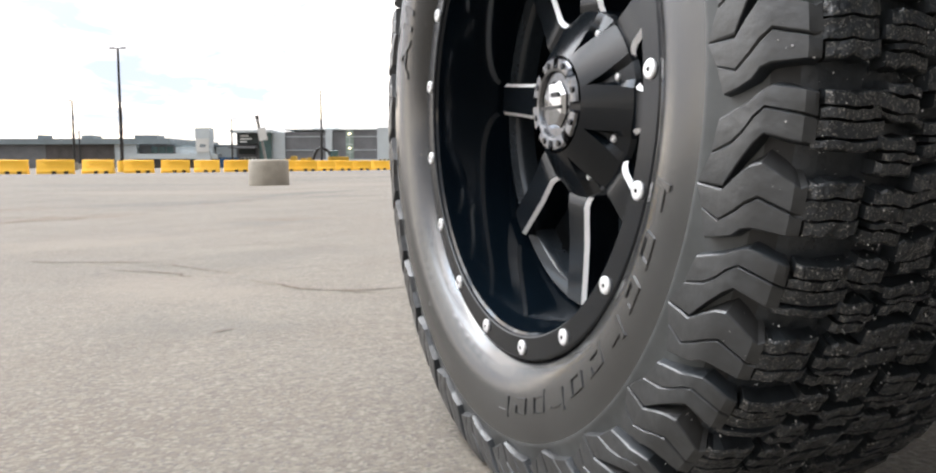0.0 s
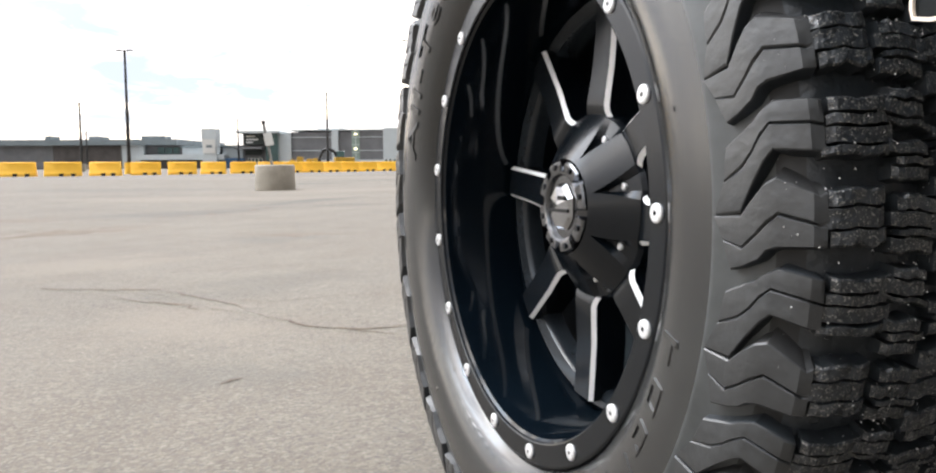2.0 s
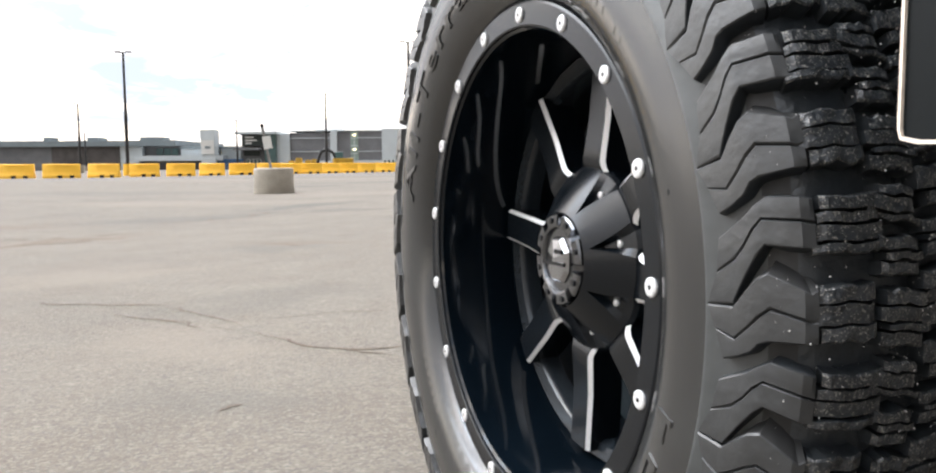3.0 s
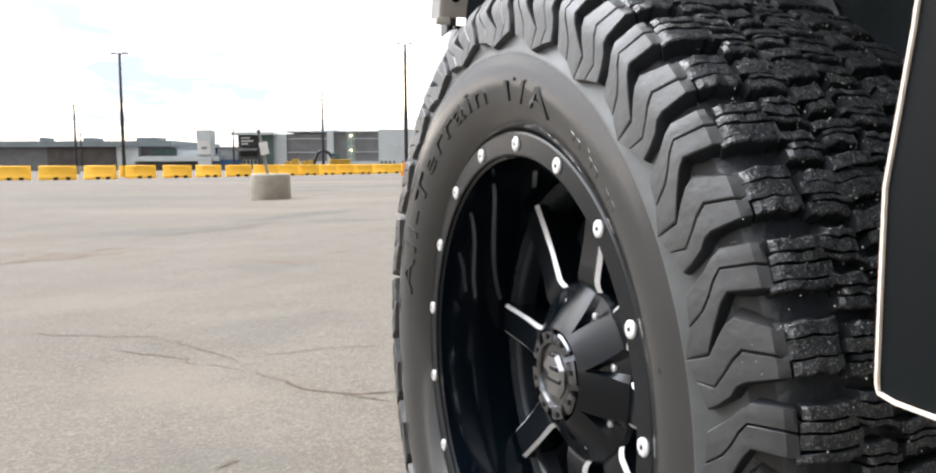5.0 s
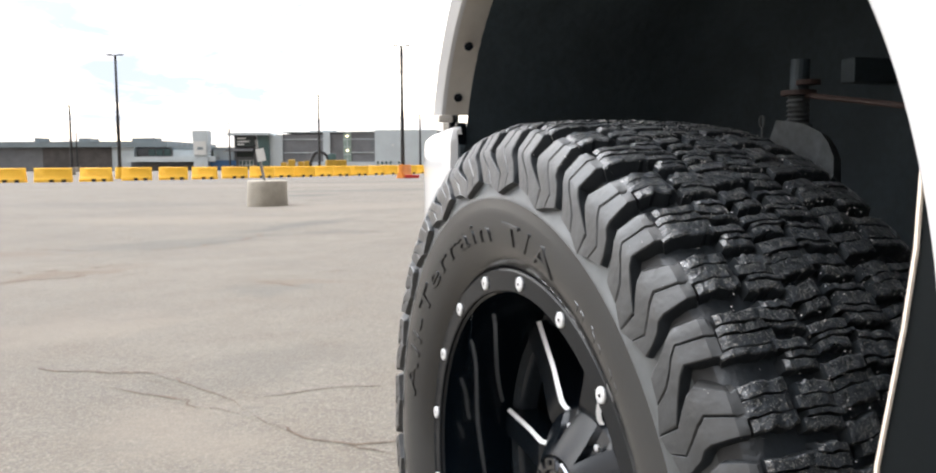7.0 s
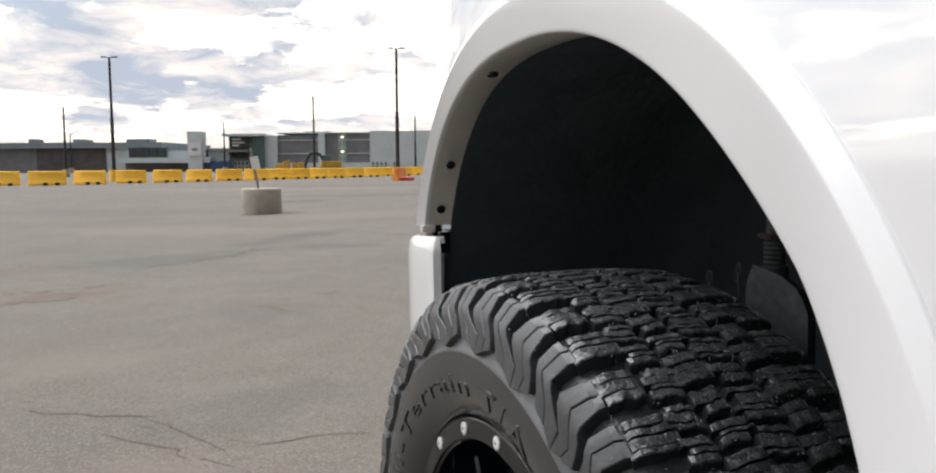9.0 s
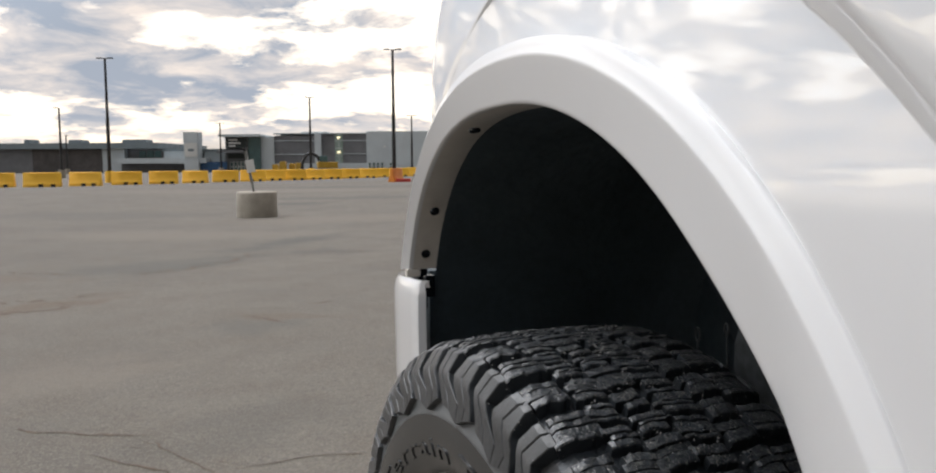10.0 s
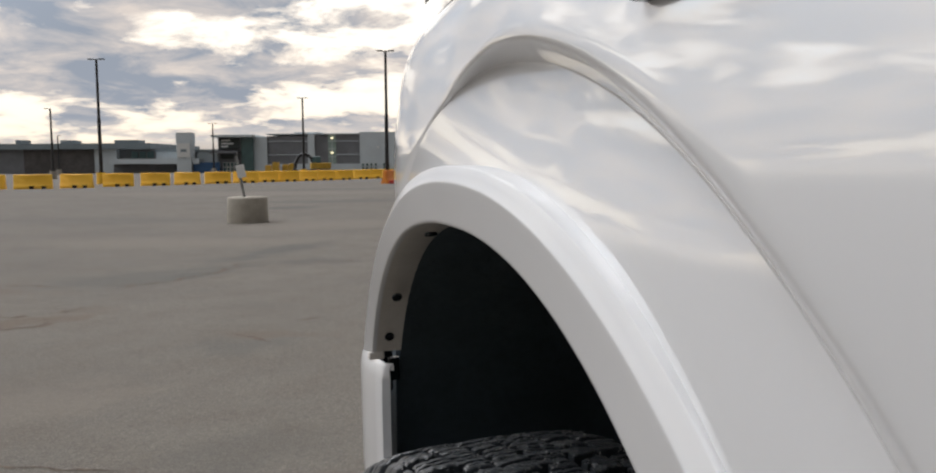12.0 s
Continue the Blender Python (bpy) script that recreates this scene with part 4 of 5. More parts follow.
flare_rings = [(blend(LIP, CREASE, -0.02), curl(-0.0260)), (LIP, curl(-0.0205)), (blend(LIP, CREASE, 0.03), curl(-0.0190, 0.97)), (blend(LIP, CREASE, 0.10), curl(-0.0183, 0.86))]
for t, depth in ((0.3, -0.0160), (0.5, -0.0138), (0.72, -0.0115), (0.93, -0.0091), (0.975, -0.0087)):
    flare_rings.append((blend(LIP, CREASE, t), curl(depth, (1 - t) ** 1.6)))
flare_rings += [(CREASE, -0.0088), (blend(CREASE, SEAM, 0.06), -0.0093), (blend(CREASE, SEAM, 0.5), -0.0116), (blend(CREASE, SEAM, 0.92), -0.0138), (SEAM, -0.0145), (blend(SEAM, BAND_LOW, 0.006), -0.0175), (blend(SEAM, BAND_LOW, 0.009), -0.045)]
v, fc = loft(flare_rings, FLARE_PHIS)
w = len(FLARE_PHIS)
foot = [j * w + w - 1 for j in range(len(flare_rings))]
fc.append(tuple(foot))
sharpen(mesh_object("wheel_arch_flare", v, fc, MAT["flare_paint"], truck, "pearl white wheel arch flare"), 50)
v, fc = loft([(blend(LIP, FACE, -0.03), curl(-0.0235)), (blend(LIP, FACE, -0.045), curl(-0.066)), (blend(LIP, FACE, 0.05), curl(-0.067))], FLARE_PHIS)
flange = mesh_object("flare_flange", v, fc, MAT["paint_dusty"], truck, "dusty white inner flange of the flare", smooth=True)

FENDER_PHIS = [-96 + 1.5 * i for i in range(121)]


def fender_ring(t):
    """Rings past the crease: the arches grow and flatten out into the fender's side."""
    return blend(BAND_TOP, (-0.10, 1.05, 0.62, 1.02, 2.6, 1.05, 2.6), t)


def ease(t):
    t = min(1.0, max(0.0, t))
    return t * t * (3 - 2 * t)


def hollow(share):
    """The fender's side, which tucks in towards the bumper. The panel below the arched crease curves in as it rises and comes out again in front; share fades it out across the crease."""
    def off(f, z):
        high = ease((z - 0.98) / 0.24)
        base = -0.0165 + 0.0135 * high - 0.0225 * ease((f + 0.32) / 0.36)
        lean = 0.0135 * high + 0.375 * max(0.0, z - 1.03) ** 2
        return base - share * lean * (0.06 + 0.94 * ease((0.10 - f) / 0.36)) + (1 - share) * tumble(f, z)
    return off


fender_rings = [(blend(SEAM, BAND_LOW, -0.03), hollow(1.0))]
for t in (0.1, 0.2, 0.35, 0.5, 0.65, 0.8, 0.9, 0.965, 0.985):
    fender_rings.append((blend(SEAM, BAND_LOW, t), hollow(1.0)))
for t, share in ((0.0, 1.0), (0.04, 0.952), (0.1, 0.88), (0.25, 0.70), (0.4, 0.52), (0.55, 0.345), (0.7, 0.18), (0.8, 0.09), (0.9, 0.03)):
    fender_rings.append((blend(BAND_LOW, BAND_TOP, t), hollow(share)))
for i in range(0, 15):
    t = i / 14
    fender_rings.append((fender_ring(t * t * 0.6 + t * 0.4), lambda f, z, t=t: hollow(0.0)(f, z) - 0.004 * t))
v, fc = loft(fender_rings, FENDER_PHIS)
v = [(f, o - 0.50 * max(0.0, f - 0.04) ** 3, z) for f, o, z in v]
fender = mesh_object("fender", v, fc, MAT["paint"], truck, "glossy pearl white front fender with an arched crease", smooth=True)

bm = bmesh.new()
box(bm, -0.530, -0.438, -0.015, 0.0078, 1.3100, 1.332, 0.003)
sharpen(part("fender_badge", bm, MAT["gloss_black"], truck, "dark plain badge bar"), 40)

# inner well: dark liner that arches over the wheel
WELL_PHIS = [-90 + 180 * i / 48 for i in range(49)]
well = []
for o, grow in ((-0.066, 0.04), (-0.10, 0.15), (-0.18, 0.35), (-0.40, 0.40), (-0.60, 0.30)):
    well.append((blend(LIP, FACE, grow), curl(o)))
v, fc = loft(well, WELL_PHIS)
w = len(WELL_PHIS)
last = [(len(well) - 1) * w + i for i in range(w)]
fc.append(tuple(last))
liner = mesh_object("wheel_well_liner", v, fc, MAT["liner"], truck, "black wheel well liner", smooth=True)

# round screws in the flange
screw = None
for f, z in ((0.427, 0.962), (0.352, 1.036), (0.095, 1.150)):
    bm = None
    toward = Vector((-0.036 - f, 0, 0.728 - z)).normalized()
    p = Vector((f, side_line(f) - (0.036 if f < 0.2 else 0.044), z)) + toward * 0.0025
    if screw is None:
        bm = bmesh.new()
        tube(bm, (0, 0, -0.004), (0, 0, -0.0015), 0.0076, 0.0072, 16)
        tube(bm, (0, 0, -0.0015), (0, 0, -0.0008), 0.0042, 0.0036, 10)
        screw = ob = part("flange_screw", bm, MAT["satin_black"], truck, "black round-headed screw")
    else:
        ob = new("flange_screw", screw.data)
        ob.parent = truck
        tagged(ob, "black round-headed screw")
    ob.matrix_basis = Matrix.Translation(p) @ toward.to_track_quat("Z", "Y").to_matrix().to_4x4()

# bumper end below the flare's front foot: a thin wrapped shell
def bumper_end():
    verts, faces = [], []
    heights = (0.58, 0.62, 0.72, 0.850, 0.888, 0.908, 0.915)
    stations = (0.446, 0.449, 0.456, 0.49, 0.53, 0.56, 0.59, 0.63, 0.67, 0.72, 0.77)
    for f in stations:
        bulge = -0.050 + 0.02 * (f - 0.45) - (1.3 * (f - 0.56) ** 2 if f > 0.56 else 0.0)
        for z in heights:
            tip = 0.0 if z < 0.882 else 0.006 * ((z - 0.882) / 0.033) ** 2 + (0.004 if z > 0.912 else 0.0)
            edge = (0.016 if z < 0.90 else 0.011) if f < 0.447 else 0.003 if f < 0.450 else 0.0
            verts.append((f, bulge - tip - edge - 0.05 * (0.75 - z) * (z < 0.75), z - 0.07 * (f - 0.446) * max(0.0, (z - 0.60) / 0.30)))
    n = len(heights)
    for f in stations:
        verts.append((f, verts[stations.index(f) * n + n - 1][1] - 0.002, verts[stations.index(f) * n + n - 1][2] - 0.012))
    base = len(stations) * n
    for i in range(len(stations) - 1):
        for k in range(n - 1):
            q = i * n + k
            faces.append((q, q + n, q + n + 1, q + 1))
        faces.append((i * n + n - 1, (i + 1) * n + n - 1, base + i + 1, base + i))
    return sharpen(mesh_object("bumper_end", verts, faces, MAT["paint"], truck, "white painted bumper end with a rounded corner"), 50)


bumper_end()
bm = bmesh.new()
box(bm, 0.53, 0.64, -0.60, -0.095, 0.50, 0.92)
part("bumper_backing", bm, MAT["liner"], truck, "dark backing behind the bumper end")
bm = bmesh.new()
box(bm, 0.446, 0.458, -0.058, -0.033, 0.9225, 0.9350, 0.003)
part("flare_foot", bm, MAT["paint_dusty"], truck, "dusty white lip under the flare's foot")
bm = bmesh.new()
box(bm, 0.452, 0.464, -0.084, -0.066, 0.885, 0.9230, 0.003)
# added dark box, no clip: it fills the black notch behind the foot
box(bm, 0.485, 0.53, -0.080, -0.062, 0.86, 0.95, 0.003)
part("flare_clip", bm, MAT["satin_black"], truck, "black clip and added dark filler under the flare's foot")

# dark lower panel behind the wheel, with its cream edge
PANEL_EDGE = [(-0.5505, 0.876), (-0.5500, 0.855), (-0.548, 0.805), (-0.542, 0.76), (-0.534, 0.715), (-0.527, 0.676), (-0.5265, 0.62), (-0.5265, 0.566), (-0.5285, 0.560), (-0.54, 0.5575), (-0.80, 0.553)]


def panel_strip(name, points, inset, depth, outer, mat, label):
    verts, faces = [], []
    n = len(points)
    for i, (f, z) in enumerate(points):
        a, b = points[max(0, i - 1)], points[min(n - 1, i + 1)]
        d = Vector((b[0] - a[0], 0, b[1] - a[1])).normalized()
        side = Vector((d.z, 0, -d.x)) * inset
        for p, y in ((Vector((f, 0, z)), outer), (Vector((f, 0, z)) - side, outer), (Vector((f, 0, z)) - side, outer - depth), (Vector((f, 0, z)), outer - depth)):
            verts.append((p.x, y, p.z))
    for i in range(n - 1):
        for k in range(4):
            faces.append((4 * i + k, 4 * i + (k + 1) % 4, 4 * i + 4 + (k + 1) % 4, 4 * i + 4 + k))
    return mesh_object(name, verts, faces, mat, truck, label)


panel_strip("panel_edge", PANEL_EDGE, -0.0022, 0.010, -0.0290, MAT["edge_trim"], "thin cream edge of the dark side panel")
outline = PANEL_EDGE + [(-0.80, 0.74), (-0.58, 0.83)]
verts, faces = [], []
for y in (-0.0310, -0.10):
    for f, z in outline:
        verts.append((f, y, z))
n = len(outline)
faces = [tuple(range(n)), tuple(range(2 * n - 1, n - 1, -1))] + [(i, (i + 1) % n, n + (i + 1) % n, n + i) for i in range(n)]
mesh_object("lower_side_panel", verts, faces, MAT["side_panel"], truck, "smooth satin-black lower side panel")

# trim piece on the upper fender
bm = bmesh.new()
box(bm, -0.54, -0.392, -0.032, -0.014, 1.317, 1.345, 0.007)
sharpen(part("fender_trim", bm, MAT["satin_black"], truck, "black trim strip on the fender"), 40)


# bonnet and inner body that close the truck above the well
def bonnet():
    verts, faces = [], []
    fs = [-0.95 + 0.1 * i for i in range(19)]
    for f in fs:
        for k, (o, z) in enumerate(((-0.16, 1.60), (-0.22, 1.655), (-0.34, 1.68), (-0.80, 1.70))):
            drop = 0.10 * max(0.0, f - 0.2) ** 2
            verts.append((f, side_line(f) + o, z - drop))
    for i in range(len(fs) - 1):
        for k in range(3):
            q = 4 * i + k
            faces.append((q, q + 1, q + 5, q + 4))
    return mesh_object("bonnet", verts, faces, MAT["paint"], truck, "pearl white bonnet side", smooth=True)


bonnet()
bm = bmesh.new()
box(bm, -0.95, 0.85, -0.90, -0.62, 0.55, 1.62, 0.02)
part("inner_body", bm, MAT["liner"], truck, "dark inner body behind the wheel well")

# the rest of the truck, which shades the wheel from behind
def rest_of_truck():
    bm = bmesh.new()
    box(bm, -5.0, -0.62, -1.95, -0.075, 0.62, 1.34, 0.05)
    sharpen(part("lower_body", bm, MAT["paint"], truck, "pearl white doors and bed side"), 40)
    bm = bmesh.new()
    box(bm, -2.75, -0.75, -1.86, -0.17, 1.34, 1.98, 0.10)
    for v in bm.verts:
        if v.co.z > 1.7:
            v.co.x += -0.45 if v.co.x > -1.2 else 0.10
            v.co.y += 0.10 if v.co.y < -1.0 else -0.10
    sharpen(part("cab", bm, MAT["paint"], truck, "pearl white cab roof and pillars"), 40)
    for x0, x1 in ((-1.75, -1.15), (-2.55, -1.85)):
        bm = bmesh.new()
        box(bm, x0, x1, -0.205, -0.190, 1.42, 1.80, 0.01)
        part("side_window", bm, MAT["glass"], truck, "dark side window")
    bm = bmesh.new()
    box(bm, -4.95, 0.95, -1.90, -0.62, 0.58, 0.64)
    box(bm, -4.95, -0.60, -0.64, -0.10, 0.58, 0.64)
    part("floor_pan", bm, MAT["liner"], truck, "dark underbody")
    bm = bmesh.new()
    box(bm, -0.75, 0.95, -1.85, -0.78, 1.20, 1.66, 0.06)
    sharpen(part("bonnet_top", bm, MAT["paint"], truck, "pearl white bonnet"), 40)
    for f, o, turned in ((0.0, -2.0, 180), (-3.65, -0.10, 0), (-3.65, -2.0, 180)):
        m = pose(f, o, HUB.z, 0, 0, turned)
        other = new("rear_tyre" if f < -1 else "far_tyre", tyre.data)
        other.parent, other.matrix_basis = truck, m
        ring = new("rear_rim" if f < -1 else "far_rim", rim.data)
        ring.parent, ring.matrix_basis = truck, m


rest_of_truck()

# suspension parts seen above the tyre
prof = []
for k in range(7):
    prof += [(0.900 + 0.0062 * k, 0.0150), (0.9032 + 0.0062 * k, 0.0122)]
verts, faces = [], []
for z, r in prof:
    for i in range(20):
        a = 2 * math.pi * i / 20
        verts.append((0.006 + r * math.cos(a), -0.40 + r * math.sin(a), z))
for k in range(len(prof) - 1):
    for i in range(20):
        j = (i + 1) % 20
        faces.append((20 * k + i, 20 * k + j, 20 * k + 20 + j, 20 * k + 20 + i))
mesh_object("shock_bellows", verts, faces, MAT["dull_steel"], truck, "ribbed grey shock absorber boot")
bm = bmesh.new()
tube(bm, (0.006, -0.40, 0.70), (0.006, -0.40, 0.901), 0.018, seg=16)
tube(bm, (0.006, -0.40, 0.944), (0.004, -0.40, 0.985), 0.012, seg=16)
part("shock_absorber", bm, MAT["liner"], truck, "dark shock absorber body")
bm = bmesh.new()
tube(bm, (0.006, -0.40, 0.939), (0.006, -0.40, 0.945), 0.022, seg=20)
tube(bm, (0.012, -0.40, 0.941), (-0.30, -0.42, 0.892), 0.0036, 0.0036, 10)
tube(bm, (-0.012, -0.40, 0.951), (-0.012, -0.40, 0.957), 0.015, seg=18)
part("upper_arm", bm, MAT["rust"], truck, "rusty upper suspension arm")
bm = bmesh.new()
box(bm, 0.014, 0.040, -0.605, -0.495, 0.959, 0.993, 0.003)
part("inner_brace", bm, MAT["liner"], truck, "grey steel brace deep in the wheel well")
bm = bmesh.new()
outline = [(0.012, 0.80), (0.010, 0.880), (-0.002, 0.906), (-0.030, 0.903), (-0.058, 0.898), (-0.085, 0.887), (-0.098, 0.874), (-0.107, 0.858), (-0.109, 0.80)]
front = [bm.verts.new((f, -0.360, z)) for f, z in outline]
back = [bm.verts.new((f + 0.01, -0.380, z - 0.004)) for f, z in outline]
bm.faces.new(front)
bm.faces.new(list(reversed(back)))
for a in range(len(outline)):
    b = (a + 1) % len(outline)
    bm.faces.new((front[a], front[b], back[b], back[a]))
part("steering_bracket", bm, MAT["dull_steel"], truck, "dusty grey steel bracket behind the tyre")
for f, z, r in ((0.048, 0.884, 0.009), (-0.014, 0.903, 0.007)):
    bm = bmesh.new()
    ringed = [(f + 0.6 * r * math.cos(k * math.pi / 6), -0.33, z + r * math.sin(k * math.pi / 6)) for k in range(13)]
    for p, q in zip(ringed, ringed[1:]):
        tube(bm, p, q, 0.0013, 0.0013, 6)
    tube(bm, (f, -0.33, z - r), (f - 0.006, -0.33, z - r - 0.06), 0.0013, 0.0013, 6)
    part("brake_wire", bm, MAT["dull_steel"], truck, "thin looped wire behind the tyre")
bm = bmesh.new()
tube(bm, (-0.02, -0.70, 0.42), (-0.02, -0.20, 0.44), 0.045)
part("axle", bm, MAT["liner"], truck, "dark axle")

# ---------------------------------------------------------------- concrete base with a leaning sign post
BASE = Vector((-4.72, 19.43, 0))
BASE.z = ground_z(BASE.x) - 0.01


def concrete_base():
    prof = [(0.0, 0.47), (0.03, 0.475), (0.30, 0.468), (0.56, 0.462), (0.595, 0.452), (0.612, 0.43), (0.612, 0.0)]
    verts, faces = [], []
    seg = 40
    for z, r in prof:
        for i in range(seg):
            a = 2 * math.pi * i / seg
            rr = r * (1 + 0.012 * noise.noise(Vector((math.cos(a) * 2, math.sin(a) * 2, z * 4))))
            verts.append((rr * math.cos(a), rr * math.sin(a), z))
    for j in range(len(prof) - 1):
        for i in range(seg):
            k = (i + 1) % seg
            faces.append((j * seg + i, j * seg + k, (j + 1) * seg + k, (j + 1) * seg + i))
    ob = mesh_object("concrete_base", verts, faces, MAT["concrete"])
    sharpen(ob, 40)
    ob.matrix_world = Matrix.Translation(BASE)
    return tagged(ob, "round weathered concrete base standing on the asphalt", "concrete base")


concrete_base()
post = thing("sign_post", "leaning galvanised post with a small pale sign plate", "sign post", Matrix.Translation(BASE + Vector((-0.06, 0, 0.60))) @ Matrix.Rotation(radians(-10.5), 4, "Y"))
bm = bmesh.new()
box(bm, -0.028, 0.028, -0.028, 0.028, 0.0, 1.0, 0.006)
part("post", bm, MAT["post"], post)
bm = bmesh.new()
box(bm, -0.05, 0.15, -0.045, -0.030, 0.46, 0.76, 0.004)
part("sign_plate", bm, MAT["sign"], post, "pale blank sign plate")
bm = bmesh.new()
box(bm, -0.035, 0.035, -0.04, 0.04, 0.98, 1.06, 0.01)
part("post_cap", bm, MAT["pole"], post, "dark post cap")


# ---------------------------------------------------------------- water-filled barriers
def barrier(length, height, deep, mat):
    bm = bmesh.new()
    prof = [(-deep / 2, 0.0), (deep / 2, 0.0), (deep / 2, 0.10), (deep * 0.42, 0.22), (deep * 0.24, 0.42), (deep * 0.20, height * 0.94), (deep * 0.12, height), (-deep * 0.12, height), (-deep * 0.20, height * 0.94), (-deep * 0.24, 0.42), (-deep * 0.42, 0.22), (-deep / 2, 0.10)]
    rings = []
    for x in (-length / 2, -length / 2 + 0.05, -length * 0.17, length * 0.17, length / 2 - 0.05, length / 2):
        shrink = 0.86 if abs(x) > length / 2 - 0.01 else 1.0
        rings.append([bm.verts.new((x, y * shrink, z * (0.985 if shrink < 1 else 1.0))) for y, z in prof])
    m = len(prof)
    for r0, r1 in zip(rings, rings[1:]):
        for i in range(m):
            bm.faces.new((r0[i], r0[(i + 1) % m], r1[(i + 1) % m], r1[i]))
    bm.faces.new(rings[0])
    bm.faces.new(list(reversed(rings[-1])))
    root = thing("barrier", "yellow plastic water-filled barrier in a long row on asphalt", "barrier", group="row of yellow barriers")
    sharpen(part("shell", bm, mat, root), 35)
    for x in (-length * 0.10, length * 0.22):
        bm = bmesh.new()
        box(bm, x, x + 0.27, -deep / 2 - 0.006, -deep / 2 + 0.05, 0.0, 0.17, 0.01)
        part("fork_slot", bm, MAT["foot_dark"], root, "dark fork slot")
    bm = bmesh.new()
    tube(bm, (-length * 0.3, 0, height), (-length * 0.3, 0, height + 0.02), 0.06, 0.05)
    part("filler_cap", bm, mat, root)
    return root


ROW = [(-28.6, 51.2, 2.15), (-25.92, 51.6, 2.15), (-24.0, 53.3, 1.95), (-22.6, 56.4, 1.95), (-20.8, 58.4, 1.95), (-19.3, 60.7, 1.8), (-17.9, 63.6, 1.95), (-16.3, 65.7, 1.95), (-15.3, 68.4, 1.95), (-13.8, 69.8, 1.95), (-12.5, 71.8, 1.8), (-11.3, 74.0, 1.8), (-9.94, 76.4, 1.8), (-8.58, 79.0, 1.8), (-7.26, 81.8, 1.8), (-5.9, 84.4, 1.8), (-4.5, 87.0, 1.8), (-3.1, 89.8, 1.8)]
made = {}
for k, (x, y, size) in enumerate(ROW):
    m = pose(x, y, ground_z(x), 0, 0, 14 + 8 * math.sin(k * 2.3))
    if size not in made:
        made[size] = barrier(size, 0.90, 0.6, MAT["barrier"])
        made[size].matrix_world = m
    else:
        copy_thing(made[size], m)
end = barrier(1.3, 0.95, 0.6, MAT["orange"])
tagged(end, "orange plastic barrier at a lamp post's foot", "barrier")
end.matrix_world = pose(-4.30, 58.0, ground_z(-4.3), 0, 0, 62)
bar = thing("plastic_bar", "red and white plastic bar lying on the asphalt", "bar", pose(-3.75, 57.4, ground_z(-3.75)))
bm = bmesh.new()
box(bm, -0.5, 0.5, -0.15, 0.15, 0.0, 0.22, 0.03)
part("bar_body", bm, MAT["red"], bar)


# ---------------------------------------------------------------- lamp posts
def lamp_post(x, y, top, radius, heads, foot=0.9, foot_mat="barrier", arm=0.62):
    g = ground_z(x)
    root = thing("lamp_post", "tall black car park lamp post with flat lamp heads", "lamp post", Matrix.Translation((x, y, g)), "car park lamp posts")
    h = top - g
    bm = bmesh.new()
    tube(bm, (0, 0, foot), (0, 0, h * 0.52), radius * 1.25, radius * 1.15, 12)
    tube(bm, (0, 0, h * 0.50), (0, 0, h), radius * 0.95, radius * 0.75, 12)
    tube(bm, (0, 0, foot), (0, 0, foot + 0.06), radius * 2.0, radius * 2.0, 12)
    sharpen(part("pole", bm, MAT["pole"], root), 40)
    if foot:
        bm = bmesh.new()
        tube(bm, (0, 0, 0), (0, 0, foot), radius * 3.2, radius * 3.0, 20)
        sharpen(part("foot", bm, MAT[foot_mat], root, "painted concrete foot"), 40)
    for s in heads:
        bm = bmesh.new()
        tube(bm, (0, 0, h - 0.06), (s * arm * 0.5, 0, h), 0.035, 0.03, 8)
        box(bm, min(s * arm * 0.35, s * arm), max(s * arm * 0.35, s * arm), -0.14, 0.14, h - 0.03, h + 0.045, 0.02)
        part("lamp_head", bm, MAT["pole"], root, "flat black lamp head")
    return root


lamp_post(-26.9, 63.9, 9.35, 0.115, (-1, 1))
lamp_post(-4.50, 58.7, 9.20, 0.115, (-1, 1))
lamp_post(-17.5, 98.4, 9.15, 0.13, (-1, 1), 0.9)
lamp_post(-43.1, 90.0, 7.45, 0.12, (-1,), 0.9, "concrete", 0.6)
lamp_post(-66.1, 140.0, 6.4, 0.13, (1,), 0.9, "concrete", 0.5)
lamp_post(-43.0, 150.0, 8.8, 0.14, (-1, 1), 0.9, "concrete", 0.8)
lamp_post(-6.06, 110.0, 7.6, 0.12, (-1, 1), 0.9, "concrete", 0.7)


# ---------------------------------------------------------------- far buildings
def block(name, x0, x1, y0, y1, z0, z1, mat, parent, label="", bevel=0.0):
    bm = bmesh.new()
    box(bm, x0, x1, y0, y1, z0, z1, bevel)
    return part(name, bm, MAT[mat], parent, label)


G = -0.15
mall = thing("shopping_building", "low grey and brown commercial building with a flat roof", "building", Matrix.Translation((0, 160, G)))
block("wall", -125, -82.1, 0, 30, 0, 4.7, "wall_dark", mall)
block("brick_wall", -82.1, -68.7, -0.2, 30, 0, 4.65, "wall_brown", mall, "dark brown brick wall")
block("fascia", -125, -57.6, -0.9, 30, 4.65, 5.75, "roof", mall, "slate blue roof fascia")
block("pale_wall", -68.7, -64.4, -0.1, 30, 0, 4.65, "wall_light", mall)
block("recess_wall", -64.4, -57.0, 1.2, 30, 0, 4.65, "wall_dark", mall)
for x in (-61.4, -59.9, -58.4):
    w = block("window", x - 0.65, x + 0.65, 1.05, 1.25, 2.9, 4.2, "glass", mall)
